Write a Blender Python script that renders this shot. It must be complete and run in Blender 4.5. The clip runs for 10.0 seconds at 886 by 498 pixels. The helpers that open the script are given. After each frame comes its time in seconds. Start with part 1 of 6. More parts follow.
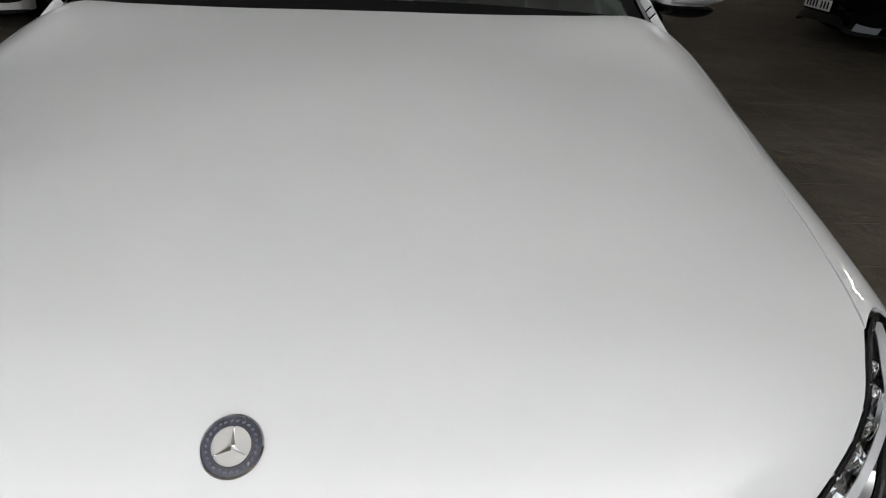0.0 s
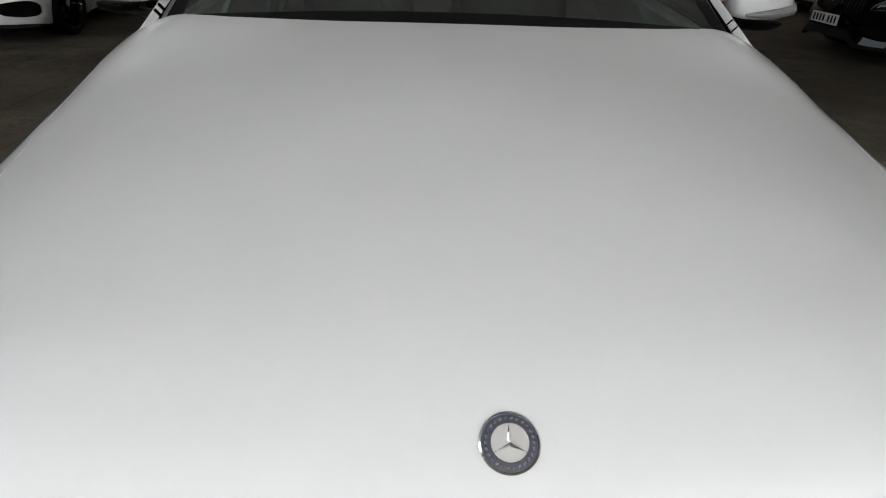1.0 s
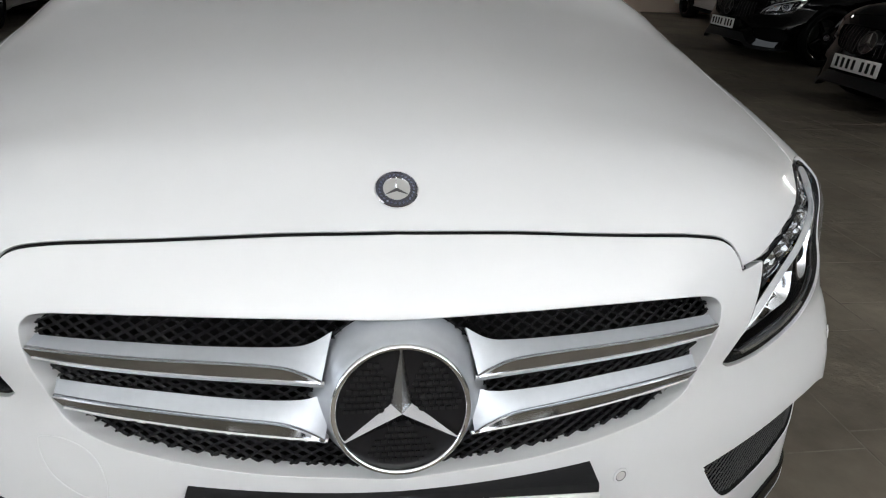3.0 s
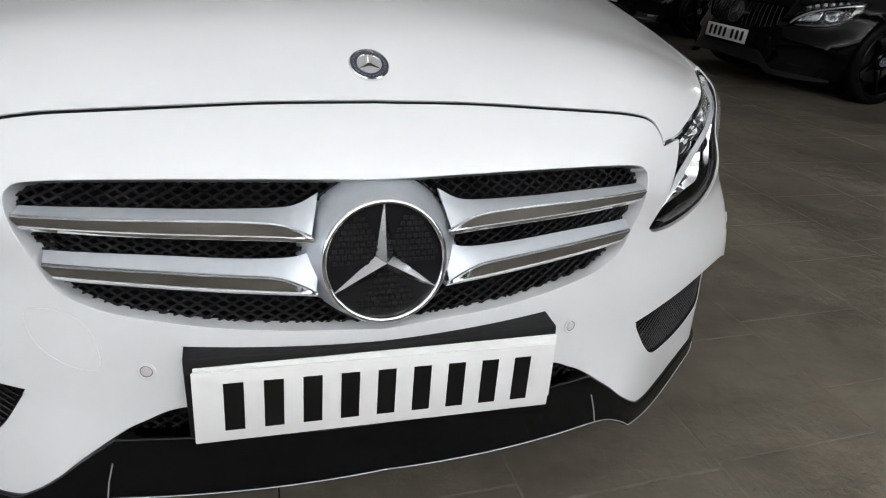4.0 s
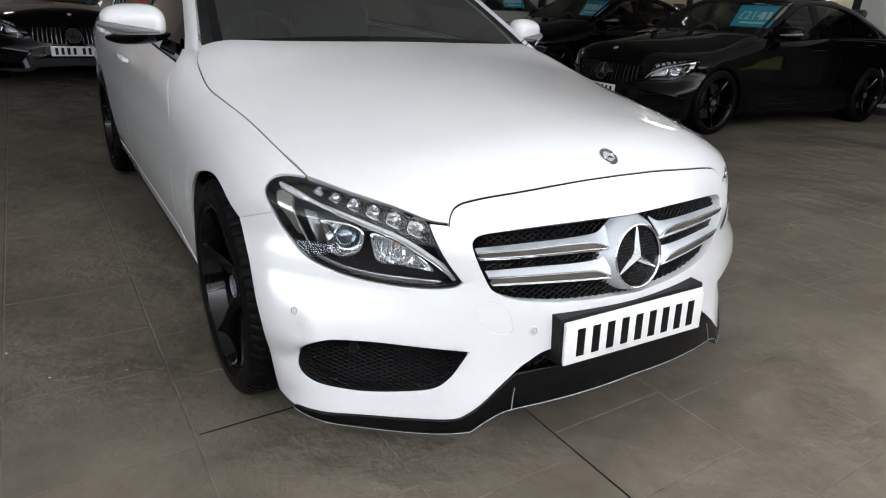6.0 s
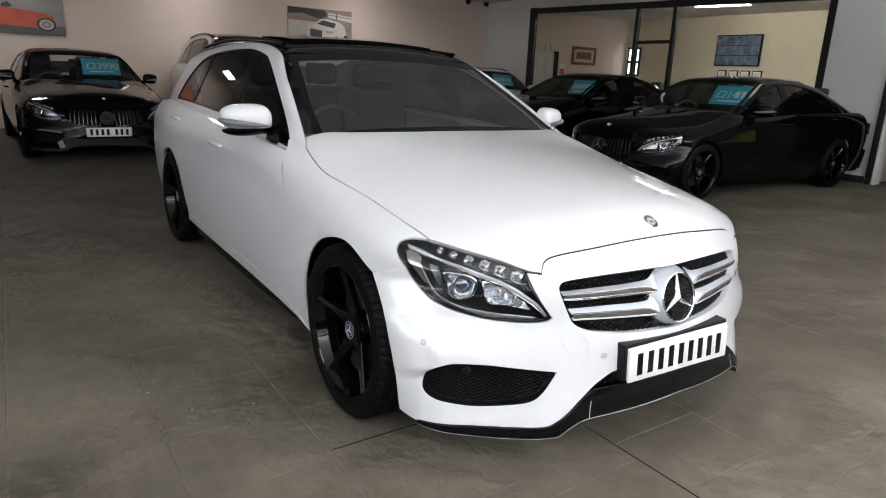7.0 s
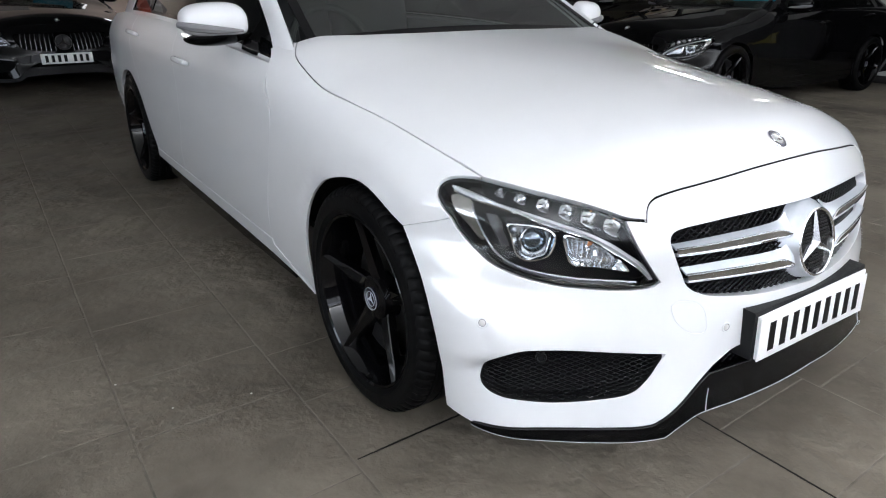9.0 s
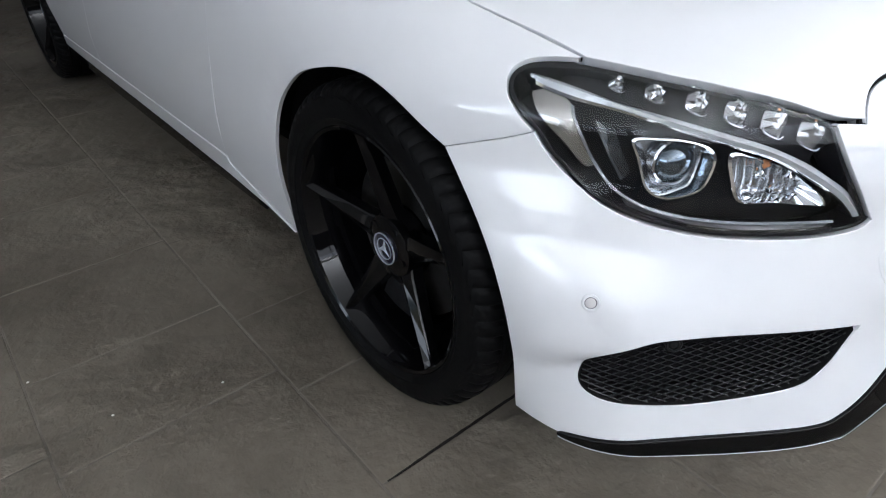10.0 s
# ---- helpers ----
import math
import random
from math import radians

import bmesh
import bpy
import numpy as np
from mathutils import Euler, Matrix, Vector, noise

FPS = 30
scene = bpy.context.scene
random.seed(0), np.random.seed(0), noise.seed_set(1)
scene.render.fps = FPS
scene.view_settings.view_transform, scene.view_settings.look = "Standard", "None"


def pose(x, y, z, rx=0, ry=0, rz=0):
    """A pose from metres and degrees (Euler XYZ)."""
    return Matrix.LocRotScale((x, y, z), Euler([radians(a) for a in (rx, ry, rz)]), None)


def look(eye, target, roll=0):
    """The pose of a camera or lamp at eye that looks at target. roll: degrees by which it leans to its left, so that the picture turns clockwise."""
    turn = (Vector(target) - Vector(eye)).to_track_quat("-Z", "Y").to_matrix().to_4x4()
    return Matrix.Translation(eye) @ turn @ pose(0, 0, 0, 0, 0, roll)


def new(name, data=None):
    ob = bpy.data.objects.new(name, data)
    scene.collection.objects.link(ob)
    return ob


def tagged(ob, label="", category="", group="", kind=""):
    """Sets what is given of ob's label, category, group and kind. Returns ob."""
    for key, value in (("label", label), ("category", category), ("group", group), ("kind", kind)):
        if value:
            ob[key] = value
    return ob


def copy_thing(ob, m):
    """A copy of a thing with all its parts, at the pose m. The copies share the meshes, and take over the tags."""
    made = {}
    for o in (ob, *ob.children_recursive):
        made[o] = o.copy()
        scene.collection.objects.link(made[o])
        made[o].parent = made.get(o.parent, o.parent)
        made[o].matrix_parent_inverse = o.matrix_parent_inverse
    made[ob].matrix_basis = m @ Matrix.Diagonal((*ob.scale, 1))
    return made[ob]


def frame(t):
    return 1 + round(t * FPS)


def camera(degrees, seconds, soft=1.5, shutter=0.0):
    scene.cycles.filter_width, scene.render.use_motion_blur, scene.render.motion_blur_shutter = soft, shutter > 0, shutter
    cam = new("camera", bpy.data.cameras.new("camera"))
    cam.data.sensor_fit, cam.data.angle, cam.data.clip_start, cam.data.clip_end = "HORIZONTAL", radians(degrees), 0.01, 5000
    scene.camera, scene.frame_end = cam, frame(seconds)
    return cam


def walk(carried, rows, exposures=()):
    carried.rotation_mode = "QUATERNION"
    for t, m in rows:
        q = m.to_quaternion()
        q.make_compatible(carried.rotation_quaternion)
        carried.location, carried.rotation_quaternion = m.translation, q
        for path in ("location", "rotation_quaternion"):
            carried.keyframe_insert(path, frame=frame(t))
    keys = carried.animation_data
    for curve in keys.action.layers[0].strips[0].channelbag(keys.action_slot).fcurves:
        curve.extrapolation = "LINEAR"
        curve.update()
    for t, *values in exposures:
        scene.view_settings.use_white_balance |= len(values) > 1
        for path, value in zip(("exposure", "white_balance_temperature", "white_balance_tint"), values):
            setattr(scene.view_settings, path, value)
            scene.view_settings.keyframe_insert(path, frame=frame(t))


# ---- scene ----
from mathutils import geometry

cam = camera(69.54, 10.0, soft=1.1)
PATH = [
    (0.0, look((0.1654, -0.2218, 1.2135), (0.1977, 0.6583, 0.7397), 1.944)),
    (0.5, look((0.0412, -0.2230, 1.2091), (0.0789, 0.6634, 0.7477), 2.022)),
    (1.0, look((-0.0886, -0.2371, 1.2059), (-0.0438, 0.6520, 0.7503), 2.027)),
    (1.5, look((-0.1536, -0.2744, 1.1877), (-0.1034, 0.6163, 0.7361), 1.860)),
    (2.0, look((-0.1509, -0.3723, 1.1624), (-0.0971, 0.5210, 0.7160), 1.771)),
    (2.5, look((-0.1306, -0.4956, 1.1293), (-0.0646, 0.4009, 0.6911), 1.841)),
    (3.0, look((-0.0574, -0.5774, 1.0750), (0.0833, 0.3139, 0.6439), 3.115)),
    (3.2, look((-0.0347, -0.6049, 1.0534), (0.1393, 0.2822, 0.6259), 3.336)),
    (4.3, look((-0.2881, -0.7429, 0.9501), (0.0384, 0.0879, 0.4994), 5.271)),
    (4.5, look((-0.3759, -0.7711, 0.9578), (-0.0292, 0.0522, 0.5084), 5.051)),
    (5.0, look((-0.6669, -0.8773, 0.9877), (-0.2678, -0.0762, 0.5416), 4.639)),
    (5.5, look((-0.9856, -0.9350, 1.0522), (-0.5182, -0.1606, 0.6257), 3.722)),
    (6.0, look((-1.2846, -0.9885, 1.1539), (-0.7757, -0.2076, 0.7917), 3.063)),
    (6.2, look((-1.4149, -1.0361, 1.1784), (-0.8880, -0.2492, 0.8571), 3.280)),
    (7.3, look((-1.9254, -1.2312, 1.2618), (-1.3750, -0.4366, 1.0053), 2.208)),
    (7.5, look((-1.9585, -1.2398, 1.2682), (-1.4042, -0.4468, 1.0155), 1.949)),
    (8.0, look((-1.8819, -1.1263, 1.2352), (-1.3230, -0.3375, 0.9794), 1.107)),
    (8.5, look((-1.7303, -0.9323, 1.1828), (-1.1789, -0.1517, 0.8884), 0.679)),
    (9.0, look((-1.6317, -0.6290, 1.1314), (-1.0936, 0.1254, 0.7556), 0.521)),
    (9.5, look((-1.5587, -0.3448, 1.0589), (-1.0295, 0.3542, 0.5779), -0.220)),
    (10.0, look((-1.4258, -0.0722, 0.9847), (-0.8943, 0.5803, 0.4446), -1.124)),
]
# exposure follows the clip's own brightening as the camera lowers
# (seconds, stops, kelvin, tint)
EXPOSURES = [(0.0, -0.55, 6700, 12), (1.5, -0.57, 6650, 11), (3.0, -0.41, 6600, 11), (4.3, -0.36, 6500, 12), (5.5, -0.02, 6400, 12), (7.5, 0.21, 6500, 14), (9.0, 0.25, 6200, 13), (9.5, 0.20, 6100, 13), (10.0, 0.03, 6100, 13)]
walk(cam, PATH, EXPOSURES)

# ---- light ----
world = bpy.data.worlds.new("world")
scene.world = world
world.use_nodes = True
sky = world.node_tree.nodes.new("ShaderNodeTexSky")
sky.sky_type, sky.sun_disc = "NISHITA", False
sky.sun_elevation, sky.sun_rotation = radians(42), radians(200)
world.node_tree.links.new(sky.outputs[0], world.node_tree.nodes["Background"].inputs[0])
world.node_tree.nodes["Background"].inputs[1].default_value = 0.12


def lamp(name, kind, m, power, color=(1, 1, 1), size=(1, 1), angle=0.1):
    d = bpy.data.lights.new(name, kind)
    d.energy, d.color = power, color
    if kind == "AREA":
        d.shape, d.size, d.size_y = "RECTANGLE", *size
    if kind == "SUN":
        d.angle = angle
    o = new(name, d)
    o.matrix_world = m
    return o


lamp("sun", "SUN", look((-6, -20, 18), (0, 0, 0)), 3.0, (1.0, 0.95, 0.88), angle=radians(2))
# sky light in the upper panes of the shop front behind the camera and in the side glazing,
# plus added fill lamps, unseen behind the plinth, standing in for bounce up to the ceiling
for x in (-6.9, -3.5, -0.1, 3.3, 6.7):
    lamp("shop_front_daylight", "AREA", look((x, -5.25, 2.40), (x * 0.6, 0.8, 3.6)), 34 + 2 * x, (0.91, 0.955, 1.0), (3.38, 1.35))
    lamp("ceiling_fill", "AREA", pose(x, -5.85, 0.03, 180, 0, 0), 760 + 20 * x, (0.925, 0.965, 1.0), (3.38, 0.6))
lamp("side_daylight", "AREA", look((-9.2, 0.0, 2.0), (0.0, 0.8, 1.4)), 160, (0.86, 0.93, 1.0), (7.0, 1.5))


# ---- materials ----
def material(name, color=(0.5, 0.5, 0.5), rough=0.5, metal=0.0, coat=0.0, spec=0.5, emit=None, power=0.0):
    m = bpy.data.materials.new(name)
    m.use_nodes = True
    b = m.node_tree.nodes["Principled BSDF"]
    b.inputs["Base Color"].default_value = (*color, 1)
    b.inputs["Roughness"].default_value = rough
    b.inputs["Metallic"].default_value = metal
    b.inputs["Coat Weight"].default_value = coat
    b.inputs["Coat Roughness"].default_value = 0.03
    b.inputs["Specular IOR Level"].default_value = spec
    if emit:
        b.inputs["Emission Color"].default_value = (*emit, 1)
        b.inputs["Emission Strength"].default_value = power
    return m


def node(m, kind, **inputs):
    n = m.node_tree.nodes.new(kind)
    for k, v in inputs.items():
        n.inputs[k.replace("_", " ")].default_value = v
    return n


def link(m, a, b):
    m.node_tree.links.new(a, b)


def grain(m, scale, lo, hi, rough=(0, 0), bump=0.0, bump_scale=None, detail=6.0, coords="Object", stretch=(1, 1, 1), piece=0.0):
    """Colour that wanders between lo and hi, roughness that wanders with it, and fine relief."""
    b = m.node_tree.nodes["Principled BSDF"]
    tc = node(m, "ShaderNodeTexCoord")
    mp = node(m, "ShaderNodeMapping")
    mp.inputs["Scale"].default_value = stretch
    link(m, tc.outputs[coords], mp.inputs[0])
    vec = mp.outputs[0]
    if piece:
        oi = node(m, "ShaderNodeObjectInfo")
        mul = node(m, "ShaderNodeVectorMath")
        mul.operation = "MULTIPLY_ADD"
        comb = node(m, "ShaderNodeCombineXYZ")
        for k in range(3):
            link(m, oi.outputs["Random"], comb.inputs[k])
        link(m, comb.outputs[0], mul.inputs[0])
        mul.inputs[1].default_value = (37, 53, 0)
        link(m, vec, mul.inputs[2])
        vec = mul.outputs[0]
    n1 = node(m, "ShaderNodeTexNoise", Scale=scale, Detail=detail, Roughness=0.6)
    link(m, vec, n1.inputs["Vector"])
    n2 = node(m, "ShaderNodeTexNoise", Scale=scale * 9, Detail=4.0, Roughness=0.6)
    link(m, vec, n2.inputs["Vector"])
    mix = node(m, "ShaderNodeMath")
    mix.operation = "MULTIPLY_ADD"
    link(m, n2.outputs["Fac"], mix.inputs[0])
    mix.inputs[1].default_value = 0.35
    sub = node(m, "ShaderNodeMath")
    sub.operation = "MULTIPLY_ADD"
    link(m, n1.outputs["Fac"], sub.inputs[0])
    sub.inputs[1].default_value, sub.inputs[2].default_value = 1.5, -0.45
    link(m, sub.outputs[0], mix.inputs[2])
    ramp_node = node(m, "ShaderNodeMix")
    ramp_node.data_type = "RGBA"
    ramp_node.inputs["A"].default_value, ramp_node.inputs["B"].default_value = (*lo, 1), (*hi, 1)
    link(m, mix.outputs[0], ramp_node.inputs["Factor"])
    link(m, ramp_node.outputs["Result"], b.inputs["Base Color"])
    if rough[1]:
        mr = node(m, "ShaderNodeMapRange")
        mr.inputs["To Min"].default_value, mr.inputs["To Max"].default_value = rough
        link(m, mix.outputs[0], mr.inputs["Value"])
        link(m, mr.outputs[0], b.inputs["Roughness"])
    if bump:
        n3 = node(m, "ShaderNodeTexNoise", Scale=bump_scale or scale * 3, Detail=5.0, Roughness=0.62, Distortion=0.6)
        link(m, vec, n3.inputs["Vector"])
        bp = node(m, "ShaderNodeBump", Strength=1.0, Distance=bump)
        link(m, n3.outputs["Fac"], bp.inputs["Height"])
        link(m, bp.outputs[0], b.inputs["Normal"])
    return m


def pane(name, tint, ior=1.5, rough=0.0, edge=0.95):
    """Thin glass: what is behind it shows tinted, with a mirror gloss that grows towards grazing."""
    m = bpy.data.materials.new(name)
    m.use_nodes = True
    t = m.node_tree
    t.nodes.remove(t.nodes["Principled BSDF"])
    tr = node(m, "ShaderNodeBsdfTransparent", Color=(*tint, 1))
    gl = node(m, "ShaderNodeBsdfGlossy", Roughness=rough)
    lw = node(m, "ShaderNodeLayerWeight", Blend=0.5)
    pw = node(m, "ShaderNodeMath")
    pw.operation = "POWER"
    link(m, lw.outputs["Facing"], pw.inputs[0])
    pw.inputs[1].default_value = 5.0
    fr = node(m, "ShaderNodeMapRange")
    fr.inputs["To Min"].default_value, fr.inputs["To Max"].default_value = ((ior - 1) / (ior + 1)) ** 2, edge
    link(m, pw.outputs[0], fr.inputs["Value"])
    mx = node(m, "ShaderNodeMixShader")
    link(m, fr.outputs[0], mx.inputs[0])
    link(m, tr.outputs[0], mx.inputs[1])
    link(m, gl.outputs[0], mx.inputs[2])
    link(m, mx.outputs[0], t.nodes["Material Output"].inputs[0])
    return m


WHITE = grain(material("white_paint", (0.78, 0.79, 0.80), 0.4, coat=1.0), 5.0, (0.69, 0.70, 0.715), (0.73, 0.74, 0.75), rough=(0.28, 0.36))
WHITE.node_tree.nodes["Principled BSDF"].inputs["Coat IOR"].default_value = 1.55
WHITE.node_tree.nodes["Principled BSDF"].inputs["Coat Roughness"].default_value = 0.035
BLACK = grain(material("black_paint", (0.002, 0.002, 0.0025), 0.03, spec=0.18), 6.0, (0.0018, 0.0018, 0.002), (0.003, 0.003, 0.0032), rough=(0.015, 0.04))
SILVER_PAINT = grain(material("pale_silver_paint", (0.55, 0.55, 0.54), 0.35, 0.3, coat=1.0), 5.0, (0.52, 0.52, 0.51), (0.58, 0.58, 0.57))
GLOSS_BLACK = grain(material("gloss_black_plastic", (0.002, 0.002, 0.0022), 0.05, spec=0.11), 30.0, (0.0018, 0.0018, 0.002), (0.0035, 0.0035, 0.0038), rough=(0.03, 0.07))
LIP_BLACK = grain(material("gloss_black_lip", (0.002, 0.002, 0.0022), 0.08, spec=0.22), 30.0, (0.0018, 0.0018, 0.002), (0.0035, 0.0035, 0.0038), rough=(0.04, 0.12))
TRIM = grain(material("black_trim_plastic", (0.006, 0.006, 0.0065), 0.5, spec=0.2), 60.0, (0.005, 0.005, 0.0055), (0.010, 0.010, 0.0105), rough=(0.4, 0.6), bump=0.0004)
MESH = material("grille_mesh_black", (0.014, 0.014, 0.015), 0.22, spec=0.55)
# Near-black colour that holds the shade of hollows and gaps.
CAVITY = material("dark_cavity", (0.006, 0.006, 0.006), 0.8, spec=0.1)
CHROME = material("chrome", (0.86, 0.87, 0.88), 0.06, 1.0)
STAR_CHROME = material("soft_chrome", (0.60, 0.61, 0.63), 0.20, 1.0)
DARK_CHROME = material("shaded_chrome", (0.55, 0.57, 0.60), 0.24, 0.9)
HOLLOW_CHROME = material("hollow_chrome", (0.62, 0.63, 0.66), 0.14, 1.0)
SATIN = grain(material("satin_silver", (0.52, 0.55, 0.59), 0.36, 0.6), 90.0, (0.48, 0.51, 0.55), (0.55, 0.58, 0.62), rough=(0.30, 0.42))
BADGE_BLUE = material("badge_dark_enamel", (0.012, 0.014, 0.035), 0.2, coat=1.0)
BADGE_GREY = material("badge_brushed_silver", (0.55, 0.55, 0.54), 0.35, 0.8)
WREATH = material("badge_wreath_grey", (0.13, 0.14, 0.18), 0.4, 0.5)
RUBBER = grain(material("tyre_rubber", (0.0035, 0.0035, 0.004), 0.6, spec=0.05), 25.0, (0.0025, 0.0025, 0.0027), (0.006, 0.006, 0.006), rough=(0.35, 0.55), bump=0.0006)
WHEEL_BLACK = grain(material("gloss_black_alloy", (0.002, 0.002, 0.0022), 0.05, spec=0.32), 40.0, (0.0015, 0.0015, 0.0018), (0.003, 0.003, 0.0033), rough=(0.03, 0.07))
STEEL = grain(material("brake_steel", (0.06, 0.058, 0.055), 0.35, 0.9), 40.0, (0.04, 0.039, 0.037), (0.09, 0.088, 0.085), rough=(0.25, 0.5))
BAR_METAL = material("dark_bar_metal", (0.10, 0.10, 0.105), 0.25, 0.8)
PLATE_WHITE = grain(material("plate_white", (0.80, 0.80, 0.79), 0.35), 20.0, (0.78, 0.78, 0.77), (0.82, 0.82, 0.81))
INK = material("black_ink", (0.004, 0.004, 0.004), 0.4, spec=0.2)
LENS = pane("clear_polycarbonate", (0.96, 0.97, 0.98), 1.45, edge=0.32)
SCREEN = pane("windscreen_glass", (0.44, 0.53, 0.46), 2.0)
FAR_SCREEN = pane("clear_windscreen_glass", (0.72, 0.78, 0.75), 1.5)
TINTED = pane("privacy_glass", (0.16, 0.17, 0.17), 1.5)
CLEAR = pane("window_glass", (0.93, 0.95, 0.94), 1.2)
LIGHT_GUIDE = material("pale_light_guide", (0.60, 0.61, 0.62), 0.25, 0.25, coat=0.5)
LED = material("led_optic", (0.42, 0.43, 0.44), 0.12, 0.9, coat=1.0)
LAMP_GREY = material("lamp_grey_moulding", (0.32, 0.31, 0.29), 0.12, 0.85)
LAMP_BLACK = material("lamp_black_moulding", (0.010, 0.010, 0.011), 0.16, spec=0.2)
LAMP_LEDGE = material("lamp_dark_grey_ledge", (0.06, 0.06, 0.062), 0.3, 0.2)
LAMP_WELL = material("lamp_dull_mirror", (0.14, 0.145, 0.15), 0.2, 0.7)
FIN = material("lamp_satin_fin", (0.52, 0.54, 0.56), 0.26, 0.45, coat=0.4)
SENSOR_GREY = material("sensor_ring_grey", (0.16, 0.16, 0.17), 0.4)
SENSOR_FACE = material("sensor_face_grey", (0.52, 0.505, 0.50), 0.5)
AMBER = material("amber_reflector", (0.50, 0.20, 0.09), 0.25)
PROJECTOR = bpy.data.materials.new("projector_glass")
PROJECTOR.use_nodes = True
PROJECTOR.node_tree.nodes["Principled BSDF"].inputs["Base Color"].default_value = (0.16, 0.19, 0.22, 1)
PROJECTOR.node_tree.nodes["Principled BSDF"].inputs["Roughness"].default_value = 0.02
PROJECTOR.node_tree.nodes["Principled BSDF"].inputs["Metallic"].default_value = 0.85
LEATHER = grain(material("black_leather", (0.03, 0.03, 0.031), 0.5), 40.0, (0.022, 0.022, 0.023), (0.04, 0.04, 0.04), rough=(0.42, 0.6), bump=0.0005)
LINING = grain(material("pale_headlining", (0.42, 0.41, 0.38), 0.9), 60.0, (0.38, 0.37, 0.34), (0.46, 0.45, 0.42))
TAIL_RED = material("tail_lamp_red", (0.10, 0.004, 0.005), 0.1, coat=1.0)


# ---- the car's form ----
def ramp(pts):
    """A smooth curve through a few points (monotone cubic)."""
    X, Y = np.array(pts, float).T
    h, d = np.diff(X), np.diff(Y) / np.diff(X)
    m = np.zeros(len(X))
    m[0], m[-1] = d[0], d[-1]
    for i in range(1, len(X) - 1):
        if d[i - 1] * d[i] > 0:
            w1, w2 = 2 * h[i] + h[i - 1], h[i] + 2 * h[i - 1]
            m[i] = (w1 + w2) / (w1 / d[i - 1] + w2 / d[i])

    def f(x):
        x = np.asarray(x, float)
        i = np.clip(np.searchsorted(X, x) - 1, 0, len(X) - 2)
        t = (x - X[i]) / h[i]
        lo, hi = t < 0, t > 1
        t = np.clip(t, 0, 1)
        y = (2 * t**3 - 3 * t**2 + 1) * Y[i] + (t**3 - 2 * t**2 + t) * h[i] * m[i] + (3 * t**2 - 2 * t**3) * Y[i + 1] + (t**3 - t**2) * h[i] * m[i + 1]
        return y + np.where(lo, (x - X[0]) * m[0], 0) + np.where(hi, (x - X[-1]) * m[-1], 0)
    return f


def smax(a, b, r):
    h = np.maximum(r - np.abs(a - b), 0) / r
    return np.maximum(a, b) + h * h * r / 4


BONNET_Z = ramp([(-0.05, 0.40), (0.03, 0.55), (0.086, 0.662), (0.149, 0.746), (0.195, 0.786), (0.28, 0.830), (0.45, 0.868), (0.8, 0.920), (1.1, 0.962), (1.45, 1.008), (2.0, 1.05), (4.6, 1.06)])
CROWN = ramp([(0.1, 0.0), (0.2, 0.04), (0.45, 0.145), (0.8, 0.135), (1.1, 0.110), (1.45, 0.032), (2.2, 0.03)])
NOSE_Y = ramp([(0.10, 0.03), (0.17, -0.015), (0.25, 0.0), (0.34, 0.02), (0.443, 0.030), (0.555, 0.046), (0.655, 0.082), (0.75, 0.135), (0.85, 0.23)])
SIDE_X = ramp([(0.12, 0.838), (0.175, 0.852), (0.25, 0.868), (0.31, 0.880), (0.375, 0.891), (0.42, 0.897), (0.52, 0.905), (0.62, 0.908), (0.72, 0.902), (0.82, 0.896), (0.89, 0.874), (0.95, 0.838), (1.0, 0.80)])
PLAN = ramp([(0.0, 0.985), (0.45, 0.992), (0.8, 1.002), (1.3, 1.0), (3.2, 1.0), (3.8, 0.99), (4.3, 0.955), (4.7, 0.90)])


SHOULDER = ramp([(0.2, 0.085), (0.6, 0.118), (1.0, 0.135), (1.4, 0.17), (2.2, 0.10), (4.0, 0.08)])
WRAP = ramp([(0.15, 0.335), (0.40, 0.36), (0.52, 0.41), (0.60, 0.34), (0.70, 0.305)])
CORNER = ramp([(0.20, 0.09), (0.43, 0.09), (0.48, 0.12), (0.53, 0.20), (0.62, 0.44), (0.75, 0.36)])


LEDGE = ramp([(0.0, 0.30), (0.43, 0.346), (0.55, 0.360), (0.66, 0.373), (0.72, 0.374), (0.765, 0.362), (0.80, 0.340), (0.83, 0.313), (0.86, 0.282), (1.0, 0.14)])
CREASE_X = ramp([(0.20, 0.44), (0.30, 0.50), (0.40, 0.55), (0.60, 0.60), (0.85, 0.645), (1.20, 0.68), (1.5, 0.69)])


FOLD = ramp([(0.22, 0.0), (0.40, 0.024), (0.9, 0.022), (1.3, 0.004), (1.6, 0.0), (4.6, 0.0)])


def nose_shift(x, z):
    return WRAP(z) * x**2 + CORNER(z) * x**6


